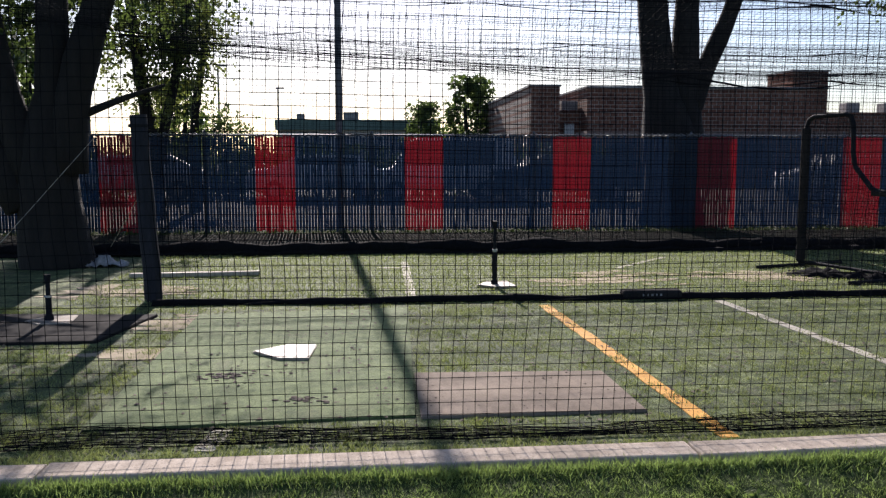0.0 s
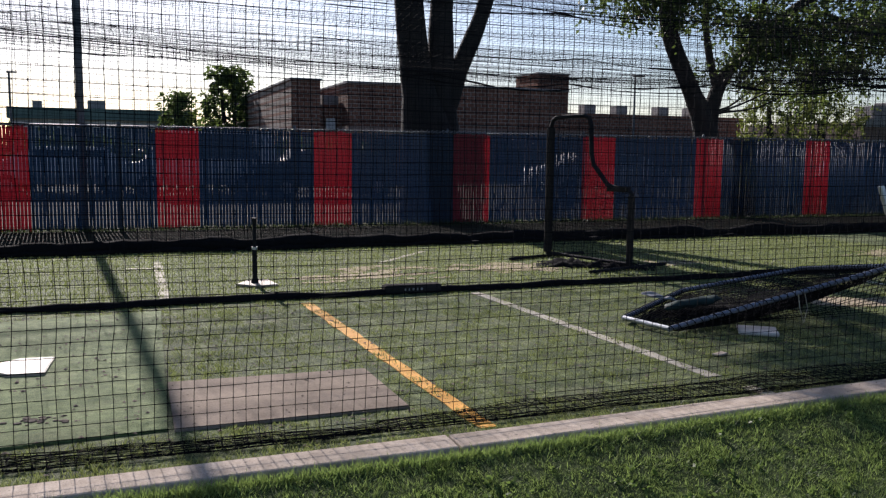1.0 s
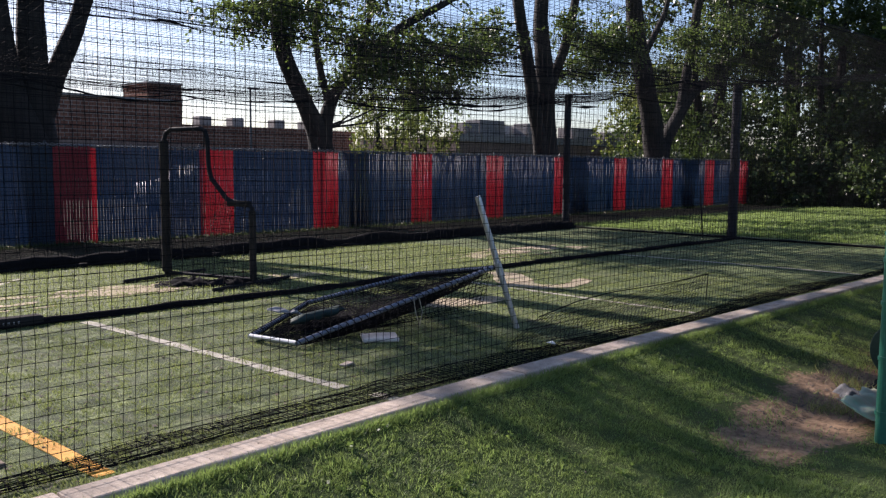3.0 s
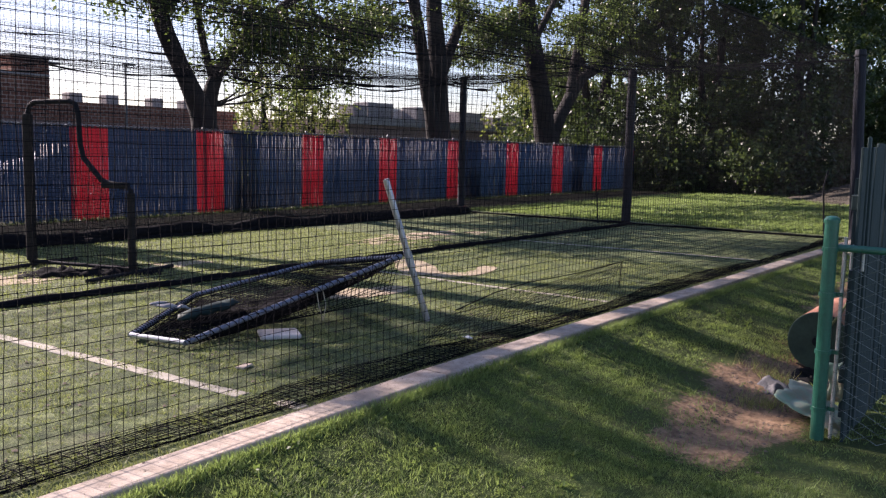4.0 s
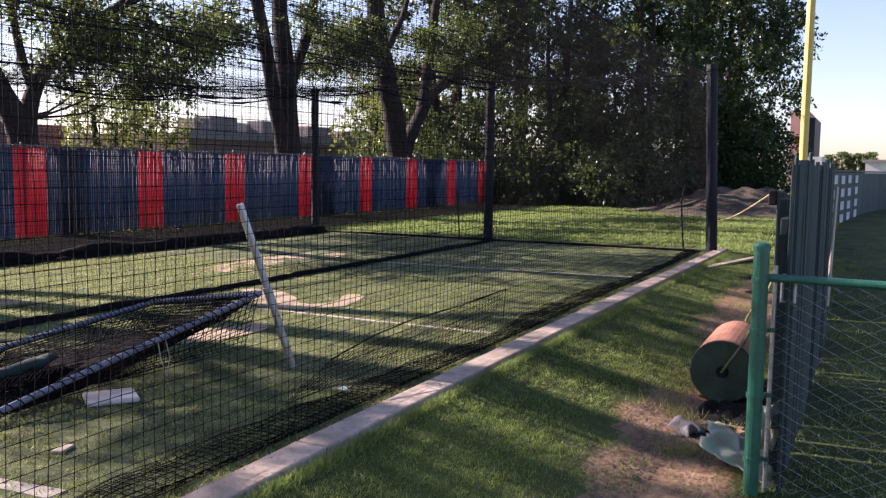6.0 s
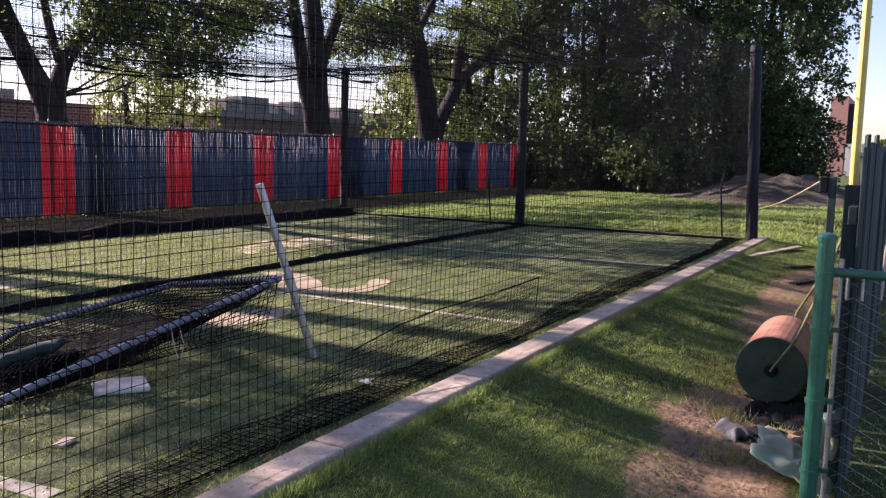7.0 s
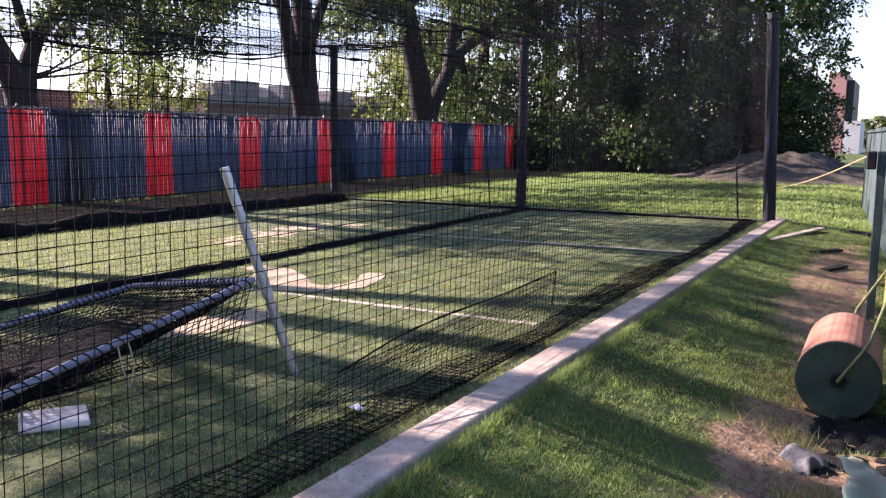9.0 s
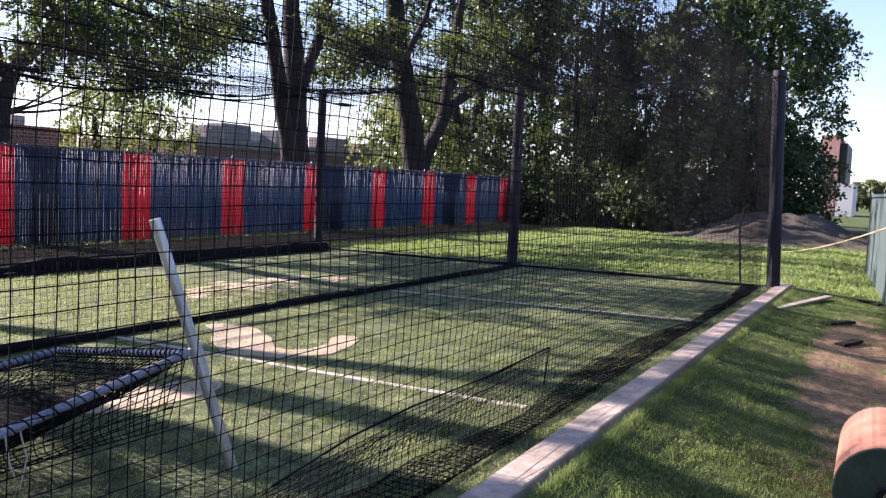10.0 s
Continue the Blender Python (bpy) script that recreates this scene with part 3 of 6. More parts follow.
def curtain(x0, x1, y, seed, label, foot, lean, cord=CORD, cell=CELL, knots=None):
    """A hanging net along x with its head rope, and its foot lying in folds on the turf."""
    ob = empty("cage_net", label, "net", (0, 0, 0))
    xs = spread(x0, x1, cell)
    nv = int(3.1 / cell / 2) * 2 + 1
    shape = (len(xs), nv)
    h = np.linspace(0, 1, nv)
    wav = wobble(shape, seed, [(6, 1), (14, 2), (40, 3)], 0.05)
    wz = wobble(shape, seed + 1, [(5, 2), (16, 5)], 0.03)
    wx = wobble(shape, seed + 5, [(7, 2), (25, 5)], 0.035) + wobble(shape, seed + 7, [(70, 9), (120, 14)], 0.034)
    wz = wz + wobble(shape, seed + 8, [(70, 9), (120, 14)], 0.034)
    g = np.zeros((*shape, 3))
    top = sag(xs, y)
    g[..., 0] = xs[:, None] + wx
    g[..., 1] = y + lean * h[None] ** 2 + wav * np.minimum(1, 3 * h)[None]
    g[..., 2] = top[:, None] * (1 - h[None]) + 0.012 + wz * np.sin(math.pi * h)[None]
    v, f = cords(g, cord, step_v=2, step_u=1 if seed == 11 else 2)
    part("mesh_panel", raw_mesh("mesh_panel", v, f, M["net"]), None, ob)
    if knots:
        part("knotting", knot_mesh(g[(xs > knots[0]) & (xs < knots[1])].reshape(-1, 3), cord * 2.1), None, ob, "small hard knots of the net")["kind"] = "stuff"
    bm = bmesh.new()
    tube(bm, [(q, y, float(sag(q, y)) - 0.05 * abs(math.sin(q * 1.35 + y)) ** 0.6 + 0.03) for q in np.linspace(x0, x1, 90).tolist()], 0.006, 5)
    part("head_rope", bm, M["net"], ob, "thicker black head rope")
    width, length = foot
    width = (width * np.clip(0.75 + 0.9 * wobble((len(xs), 2), seed + 9, [(8, 0), (25, 0)], 1.0)[:, :1], 0.25, 1.7))
    nf = int(length / 0.05 / 2) * 2 + 1
    k = np.linspace(0, 1, nf)
    shape = (len(xs), nf)
    ph = wobble(shape, seed + 2, [(12, 0.3), (30, 0.5)], 3.0)
    lump = np.abs(wobble(shape, seed + 3, [(12, 2), (60, 8), (110, 12)], 0.17))
    g = np.zeros((*shape, 3))
    g[..., 0] = xs[:, None] + wobble(shape, seed + 4, [(30, 4), (90, 9), (160, 10)], 0.13)
    g[..., 1] = y + lean + width * (0.5 - 0.5 * np.cos(k[None] * math.tau * length * 1.1 + ph * np.minimum(1, 4 * k)[None])) * (0.55 + 0.45 * k[None]) + wobble(shape, seed + 6, [(25, 3), (90, 8)], 0.10)
    g[..., 2] = 0.012 + lump * (1 - 0.5 * k[None])
    v, f = cords(g, cord * 0.95)
    part("foot_folds", raw_mesh("foot_folds", v, f, M["net"]), None, ob, "net foot lying in dark folds on the turf")
    return ob


curtain(-5.2, END_X, LANE_Y[0], 11, "black cord net hanging along the kerb, bunched at its foot", (0.40, 1.0), 0.06, 0.0020, knots=(-2.5, 9.5))
curtain(-1.5, END_X, LANE_Y[1], 21, "black dividing net between the two lanes, gathered on the turf", (0.16, 0.7), -0.12)
curtain(-6.0, END_X, LANE_Y[2], 31, "black net along the far side of the cage", (0.5, 0.9), -0.45)


def end_net(x, y0, y1, seed):
    ys = spread(y0, y1, CELL)
    nv = int(3.1 / CELL / 2) * 2 + 1
    h = np.linspace(0, 1, nv)
    g = np.zeros((len(ys), nv, 3))
    w = wobble(g.shape[:2], seed, [(4, 1), (12, 2)], 0.06)
    g[..., 0] = x + w * np.minimum(1, 3 * h)[None] - 0.1 * np.sin(h * 3.14)[None]
    g[..., 1] = ys[:, None] + wobble(g.shape[:2], seed + 3, [(5, 2)], 0.02)
    g[..., 2] = sag(np.full_like(ys, x), ys)[:, None] * (1 - h[None]) + 0.012
    vs, fs = cords(g, CORD, step_v=2)
    ob = empty("cage_net", "black net closing the end of the cage between the posts", "net", (0, 0, 0))
    part("mesh_panel", raw_mesh("mesh_panel", vs, fs, M["net"]), None, ob)
    bm = bmesh.new()
    tube(bm, [(x, q, float(sag(x, q))) for q in np.linspace(y0, y1, 20)], 0.009, 6)
    part("head_rope", bm, M["net"], ob, "thicker black head rope")
    return ob


end_net(END_X, LANE_Y[0], LANE_Y[2], 41)


def roof_net():
    """The top net of both lanes, with slack pleats that hang between the cables."""
    ob = empty("roof_net", "slack black top net of the cage with hanging pleats", "net", (0, 0, 0))
    lanes = [(LANE_Y[0], LANE_Y[1], [(6.2, 0.12), (7.3, 0.22), (8.4, 0.16), (8.9, 0.2), (9.4, 0.2)], 60), (LANE_Y[1], LANE_Y[2], [(10.5, 0.12), (11.1, 0.26), (11.7, 0.16), (12.7, 0.12), (13.25, 0.26), (13.6, 0.18), (13.98, 0.30)], 50)]
    for y0, y1, pleats, seed in lanes:
        ys, dz = [], []
        y = y0
        for py, depth in pleats + [(y1, 0)]:
            for q in spread(y, py - 0.06, 0.085):
                ys.append(q), dz.append(0.0)
            if depth:
                n = max(3, int(depth / 0.045))
                for k in range(1, 2 * n):
                    ys.append(py - 0.06 + 0.12 * k / (2 * n)), dz.append(depth * (1 - abs(k - n) / n))
            y = py + 0.06
        ys, dz = np.array(ys), np.array(dz)
        xs = spread(-6.0, END_X, 0.085)
        shape = (len(xs), len(ys))
        g = np.zeros((*shape, 3))
        slack = 0.75 + 0.5 * wobble(shape, seed + 2, [(3, 2), (7, 4)], 1.0)
        belly = np.sin(math.pi * (ys - y0) / (y1 - y0))
        g[..., 0] = xs[:, None] + wobble(shape, seed, [(6, 4)], 0.04)
        g[..., 1] = ys[None] + wobble(shape, seed + 1, [(5, 3)], 0.16)
        g[..., 2] = sag(xs[:, None], ys[None]) - 0.12 * belly[None] - dz[None] * np.clip(slack, 0.2, 1.5) + wobble(shape, seed + 3, [(4, 2), (9, 6)], 0.06)
        v, f = cords(g, 0.0017, step_u=2)
        part("mesh_panel", raw_mesh("mesh_panel", v, f, M["net"]), None, ob)
    # slack gathered into long wavy folds
    for k, (y, r, drop) in enumerate([(7.35, 0.009, 0.20), (9.68, 0.016, 0.05), (11.15, 0.013, 0.20), (13.3, 0.018, 0.20), (14.05, 0.020, 0.06)]):
        bm = bmesh.new()
        pts, rad = [], []
        for q in np.linspace(-6.0, END_X, 150).tolist():
            swing = abs(math.sin(q * (0.85 + 0.07 * k) + 1.7 * k)) ** 0.7
            pts.append((q, y + 0.10 * noise.noise((q * 0.5, k, 3)), float(sag(q, y)) - drop - 0.11 * swing + 0.10 * noise.noise((q * 0.35, k, 7))))
            rad.append(r * (0.3 + 1.3 * abs(noise.noise((q * 1.3, k, 11)))) * (0.45 + 0.10 * max(0.0, q - 2.0)))
        tube(bm, pts, rad, 5)
        for v in bm.verts:
            v.co += 0.5 * r * noise.noise_vector(v.co * 14)
        part("gathered_fold", bm, M["net"], ob, "net gathered into a dark hanging fold")


roof_net()


def bundle(name, a, b, r, seed, label, n=120, flat=0.6):
    """Net gathered into a long lumpy roll on the ground."""
    rng = random.Random(seed)
    bm = bmesh.new()
    pts, rad = [], []
    for k in range(n + 1):
        p = Vector(a).lerp(Vector(b), k / n)
        rr = r * (0.75 + 0.35 * noise.noise((k * 0.21, seed, 0)) + 0.3 * rng.random() * 0.5)
        pts.append((p.x, p.y + r * 0.9 * noise.noise((k * 0.13, seed, 5)), p.z + rr * 0.7))
        rad.append(rr)
    tube(bm, pts, rad, 7)
    for v in bm.verts:
        v.co += 0.25 * r * noise.noise_vector(v.co * 9)
        v.co.z = max(v.co.z, 0.003)
    ob = empty(name, label, "net roll", (0, 0, 0))
    part("rolled_net", bm, M["net"], ob, smooth=True)
    side = (Vector(b) - Vector(a)).normalized().cross(Vector((0, 0, 1)))
    bm = bmesh.new()
    pts = [Vector(p) + side * r * (1.1 + 1.2 * noise.noise((k * 0.31, seed, 8))) for k, p in enumerate(pts)]
    tube(bm, [(p.x, p.y, 0.012 + 0.25 * r * rng.random()) for p in pts], [r * rng.uniform(0.12, 0.4) for _ in pts], 6)
    for v in bm.verts:
        v.co += 0.3 * r * noise.noise_vector(v.co * 11)
        v.co.z = max(v.co.z, 0.003)
    part("loose_edge", bm, M["net"], ob, "ragged loose net edge", smooth=True)
    return ob


bundle("net_roll", (-1.6, 9.60, 0), (17.7, 9.62, 0), 0.045, 3, "black net foot gathered in a roll along the middle line")
bundle("net_roll", (-6.0, 13.8, 0), (17.7, 13.85, 0), 0.13, 5, "thick black rolled net along the far edge of the turf")
bundle("net_roll", (17.8, 5.6, 0), (17.8, 14.0, 0), 0.03, 6, "black net foot gathered at the end of the cage", 50)

# top cables
for y in LANE_Y:
    bm = bmesh.new()
    xs = np.linspace(-8.0, END_X, 40)
    tube(bm, [(q, y, float(sag(q, y)) + 0.01) for q in xs], 0.004 if y < 10 else 0.005, 6)
    tagged(part("top_cable", bm, M["black_tube"]), "steel cable that carries the cage net", "cable", "top cables")
bm = bmesh.new()
tube(bm, [(END_X, LANE_Y[0], 3.24), (END_X, LANE_Y[1], 3.14), (END_X, LANE_Y[2], 3.22)], 0.008, 6)
tagged(part("top_cable", bm, M["black_tube"]), "steel cable between the end posts", "cable", "top cables")


def cage_post(x, y, h, r, lean=(0, 0), label="dark round wooden post at the end of the cage"):
    ob = empty("cage_post", label, "post", (x, y, -0.03), group="cage posts")
    bm = bmesh.new()
    n = 10
    tube(bm, [(lean[0] * k / n + 0.006 * math.sin(k * 1.7 + x), lean[1] * k / n, h * k / n) for k in range(n + 1)], [r * (1.04 - 0.08 * k / n) for k in range(n + 1)], 14)
    part("pole", bm, M["post"], ob, smooth=False)
    bm = bmesh.new()
    tube(bm, [(lean[0], lean[1], h - 0.12), (lean[0], lean[1], h - 0.09)], r * 1.1, 14)
    part("band", bm, M["black_tube"], ob, "dark steel band")
    bm = bmesh.new()
    tube(bm, [(lean[0] + r, lean[1], h - 0.1), (lean[0] + r + 0.06, lean[1], h - 0.1), (lean[0] + r + 0.07, lean[1], h - 0.04)], 0.008, 6)
    part("hook", bm, M["black_tube"], ob)
    return ob


cage_post(END_X + 0.05, 14.2, 3.28, 0.085)
cage_post(END_X + 0.05, 9.84, 3.25, 0.095)
cage_post(END_X + 0.05, 5.33, 3.45, 0.10, (0.02, 0.13))
cage_post(-1.66, 9.9, 1.86, 0.085, (-0.10, 0.03), "dark leaning wooden post where the dividing net starts")


# ================================================================ trees
def leaf_cloud(centres, spreads, counts, size, seed, mat, name, droop=0.0):
    """Small pointed leaves set along short drooping sprays, clump by clump."""
    rng = np.random.default_rng(seed)
    per = 12
    sprays = np.maximum(1, np.array(counts) // per)
    which = np.repeat(np.arange(len(centres)), sprays)
    n = len(which)
    c, s = np.array([np.array(q) for q in centres])[which], np.array(spreads)[which][:, None]
    out = rng.normal(0, 1, (n, 3))
    out /= np.linalg.norm(out, axis=1, keepdims=True)
    foot = c + out * s * rng.uniform(0.1, 1.25, (n, 1)) * np.array([1, 1, 0.7])
    way = out * 0.8 + rng.normal(0, 0.5, (n, 3))
    way[:, 2] -= droop
    way /= np.linalg.norm(way, axis=1, keepdims=True)
    length = s * rng.uniform(0.5, 1.3, (n, 1))
    t = np.linspace(0.05, 1, per)[None, :, None]
    pts = foot[:, None] + way[:, None] * length[:, None] * t
    pts[..., 2] -= (0.35 * length * t[..., 0] ** 2)
    pts = (pts + rng.normal(0, 0.25 * size, pts.shape)).reshape(-1, 3)
    n = len(pts)
    u = np.repeat(way, per, 0) * 0.7 + rng.normal(0, 0.7, (n, 3))
    u[:, 2] -= 0.5 * droop
    u /= np.linalg.norm(u, axis=1, keepdims=True)
    w = np.cross(u, rng.normal(0, 1, (n, 3)))
    w /= np.linalg.norm(w, axis=1, keepdims=True) + 1e-9
    L = size * rng.uniform(0.6, 1.3, (n, 1))
    tip, mid = pts + u * L, pts + u * L * 0.45
    v = np.stack([pts, mid + w * L * 0.30, tip, mid - w * L * 0.30], axis=1).reshape(-1, 3)
    f = np.arange(4 * n).reshape(-1, 4)
    return raw_mesh(name, v, f, mat)


def limb(bm, a, b, r0, r1, seed, n=7, bend=0.12, sides=8):
    a, b = Vector(a), Vector(b)
    L = (b - a).length
    pts = [a.lerp(b, k / n) + bend * L * math.sin(math.pi * k / n) * noise.noise_vector((seed * 3.7 + k * 0.25, seed, 1.3)) for k in range(n + 1)]
    tube(bm, pts, [r0 + (r1 - r0) * k / n for k in range(n + 1)], sides)
    return pts


def tree(at, stems, clumps, leaves, size, seed, label, mat="leaf", droop=0.3, twigs=True, own=()):
    """stems: lists of (x, y, z, radius) from the foot; clumps: boxes (centre, half sizes, number of clumps); own: clump centres given one by one."""
    rng = np.random.default_rng(seed)
    ob = empty("tree", label, "tree", at)
    bm = bmesh.new()
    paths = []
    for k, stem in enumerate(stems):
        pts, rad = [], []
        for (a, b) in zip(stem, stem[1:]):
            n = max(2, int((Vector(b[:3]) - Vector(a[:3])).length / 0.3))
            for j in range(n):
                q = Vector(a[:3]).lerp(Vector(b[:3]), j / n)
                r = a[3] + (b[3] - a[3]) * j / n
                pts.append(q + 0.35 * r * noise.noise_vector((q.x * 0.9 + seed, q.z * 0.8, k * 3.1)))
                rad.append(r * (1 + 0.10 * noise.noise((q.z * 1.7, seed, k))))
        pts.append(Vector(stem[-1][:3]))
        rad.append(stem[-1][3])
        for _ in range(2):
            pts = [pts[0]] + [(p + 2 * q + r) / 4 for p, q, r in zip(pts, pts[1:], pts[2:])] + [pts[-1]]
        tube(bm, pts, rad, 12 if rad[0] > 0.12 else 7)
        paths.append((pts, rad))
    cs = [np.array(c) for c in own]
    for centre, half, count in clumps:
        for _ in range(count):
            d = rng.normal(0, 1, 3)
            d /= np.linalg.norm(d)
            cs.append(np.array(centre) + d * np.array(half) * rng.uniform(0.2, 1.25))
    ss = [rng.uniform(0.30, 0.60) for _ in cs]
    ns = [int(leaves * rng.uniform(0.5, 1.4)) for _ in cs]
    if twigs:
        for i, c in enumerate(cs):
            if i % 2:
                continue
            _, q, j = min(((p - Vector(c)).length + (2.0 if p.z > c[2] + 0.5 else 0.0), q, j) for q, (pts, _) in enumerate(paths) for j, p in enumerate(pts) if j > len(pts) // 4)
            p, r = paths[q][0][j], paths[q][1][j]
            limb(bm, p, tuple(c), min(0.035, r * 0.6, 0.010 + 0.010 * (p - Vector(c)).length), 0.006, seed + 50 + i, 6, 0.14, 5)
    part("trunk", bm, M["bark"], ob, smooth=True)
    part("crown", leaf_cloud(cs, ss, ns, size, seed + 9, M[mat], "crown", droop), None, ob)
    return ob


# three-stemmed tree: its clumps, unseen above the view, are placed to cast shade
tree((6.74, 18.6, 0), [[(0, 0, -0.2, 0.72), (-0.05, 0, 0.5, 0.60), (-0.12, 0, 1.8, 0.56), (-0.36, 0, 2.6, 0.38), (-0.45, 0, 3.4, 0.32), (-0.58, 0, 4.5, 0.30), (-1.2, 0.1, 9.5, 0.22)],
                       [(0.1, 0, 1.2, 0.46), (0.16, 0, 2.3, 0.34), (0.16, 0.05, 3.4, 0.28), (0.22, 0.1, 4.6, 0.24), (0.1, 0.2, 9.5, 0.16)],
                       [(0.22, 0, 2.2, 0.24), (0.42, -0.05, 2.85, 0.21), (0.66, -0.1, 3.45, 0.19), (0.92, -0.15, 4.05, 0.17), (1.1, -0.2, 4.65, 0.17), (1.9, -0.3, 7.5, 0.12)],
                       [(-0.7, 0, 5.6, 0.10), (-2.0, -0.2, 6.8, 0.07), (-3.6, -0.4, 7.8, 0.03)], [(1.5, -0.25, 6.2, 0.10), (3.2, -0.4, 7.3, 0.06), (5.0, -0.6, 8.2, 0.03)]],
     [((-2.4, -0.4, 6.8), (0.8, 0.5, 0.6), 11), ((-1.8, -0.4, 8.0), (1.2, 0.9, 0.6), 8), ((2.8, -0.4, 7.6), (2.4, 1.0, 0.9), 18), ((-0.5, -1.5, 11.0), (4.5, 4.0, 2.0), 12)], 240, 0.125, 1, "large tree with three dark stems behind the slat fence")
# leafy forked tree; topmost clumps, as on the next two, are unseen shade casters
tree((13.70, 18.6, 0), [[(0.05, 0, -0.2, 0.42), (0.04, 0, 0.4, 0.36), (0.02, 0, 1.8, 0.32), (-0.12, 0, 2.35, 0.27), (-0.40, 0, 2.8, 0.21), (-0.80, -0.05, 3.55, 0.20), (-1.28, -0.1, 4.3, 0.19), (-1.34, -0.1, 5.5, 0.16), (-1.7, -0.2, 8.0, 0.10)],
                        [(0.06, 0, 1.9, 0.24), (0.13, 0, 2.45, 0.19), (0.32, -0.05, 3.2, 0.16), (0.98, -0.1, 3.98, 0.15), (2.3, -0.2, 5.0, 0.12), (4.0, -0.4, 5.95, 0.09), (6.0, -0.6, 7.0, 0.05)],
                        [(0.25, 0, 3.0, 0.10), (0.05, 0.05, 3.6, 0.09), (-0.10, 0.1, 4.6, 0.08), (0.4, 0.1, 7.5, 0.05)],
                        [(1.2, -0.1, 4.1, 0.08), (1.6, 0, 5.2, 0.07), (1.9, 0.1, 7.5, 0.04)], [(2.3, -0.2, 5.0, 0.07), (3.4, -0.3, 4.9, 0.05), (4.6, -0.4, 4.4, 0.03)]],
     [((-2.0, -0.4, 5.0), (1.1, 0.8, 0.55), 22), ((-0.7, -0.4, 5.3), (0.9, 0.8, 0.8), 16), ((0.9, -0.5, 4.6), (0.9, 0.7, 0.7), 18), ((0.6, -0.3, 3.55), (0.45, 0.4, 0.35), 7), ((2.0, -0.5, 4.25), (0.9, 0.6, 0.6), 20), ((3.3, -0.5, 4.6), (1.0, 0.7, 0.75), 22), ((2.9, -0.3, 3.55), (0.7, 0.5, 0.35), 12), ((4.5, -0.7, 4.9), (0.7, 0.6, 0.6), 12), ((4.0, -0.5, 3.9), (0.7, 0.5, 0.4), 9), ((0.8, -0.5, 6.5), (3.2, 1.2, 0.8), 34), ((0.6, -1.0, 8.8), (3.6, 3.0, 1.6), 18)], 190, 0.105, 2, "leafy tree with forked dark trunk behind the slat fence")
# tall tree of three near upright stems
tree((22.80, 18.6, 0), [[(0, 0, -0.2, 0.56), (0, 0, 0.5, 0.46), (-0.08, 0, 1.9, 0.40), (0.0, 0, 2.7, 0.33), (-0.12, 0.05, 4.35, 0.29), (-0.28, 0.1, 6.0, 0.24), (-0.3, 0.1, 10.0, 0.14)],
                        [(-0.25, 0, 1.6, 0.26), (-0.51, 0, 2.8, 0.22), (-1.0, -0.05, 4.26, 0.20), (-1.53, -0.1, 5.8, 0.18), (-2.3, -0.2, 9.0, 0.10)],
                        [(0.05, 0, 3.6, 0.18), (0.28, 0, 4.4, 0.17), (0.75, -0.05, 5.15, 0.16), (1.06, -0.1, 6.25, 0.15), (1.6, -0.2, 9.0, 0.10)]],
     [((0.3, -0.6, 8.2), (3.6, 2.0, 1.1), 20), ((2.9, 0.1, 5.5), (1.0, 0.8, 0.75), 16), ((-2.8, 0.3, 5.3), (1.0, 0.8, 0.75), 15), ((0.6, -0.4, 6.2), (0.5, 0.5, 0.5), 5), ((1.8, 0.3, 4.7), (0.5, 0.5, 0.4), 5), ((-0.3, -1.0, 10.0), (4.0, 3.6, 1.8), 22)], 280, 0.115, 3, "tall tree with several dark stems behind the slat fence")
# tall tree with a long leaning limb
tree((29.65, 18.6, 0), [[(0.05, 0, -0.2, 0.62), (0.0, 0, 0.5, 0.50), (-0.04, 0, 1.9, 0.46), (-0.49, 0, 3.23, 0.40), (-1.1, 0.05, 5.0, 0.36), (-1.78, 0.1, 6.9, 0.32), (-2.4, 0.1, 10.0, 0.2)],
                        [(0.1, 0, 1.6, 0.32), (0.49, 0, 2.54, 0.27), (1.13, -0.05, 3.22, 0.25), (2.0, -0.1, 4.27, 0.22), (5.2, -0.5, 5.97, 0.16), (7.5, -0.9, 7.0, 0.12), (9.5, -1.5, 8.2, 0.06)],
                        [(1.5, -0.05, 3.7, 0.22), (2.08, 0, 5.16, 0.20), (2.7, 0, 7.67, 0.17), (3.2, 0, 10.0, 0.1)],
                        [(-1.2, 0.05, 5.3, 0.14), (-0.74, 0.1, 5.87, 0.13), (0.45, 0.1, 7.3, 0.10), (1.0, 0.1, 9.0, 0.06)]],
     [((0.8, -1.0, 9.4), (4.4, 2.4, 1.0), 12), ((4.4, -0.6, 7.0), (2.4, 1.4, 0.8), 22), ((6.8, -0.8, 6.0), (1.4, 1.0, 0.8), 16), ((-3.0, 0.2, 6.0), (0.8, 0.8, 0.8), 14), ((1.0, -0.3, 6.4), (0.6, 0.5, 0.5), 8), ((3.6, -0.4, 5.6), (0.9, 0.7, 0.5), 10), ((1.5, -1.2, 11.5), (4.6, 4.0, 1.8), 22)], 280, 0.12, 4, "tall tree with a wide fork behind the slat fence")
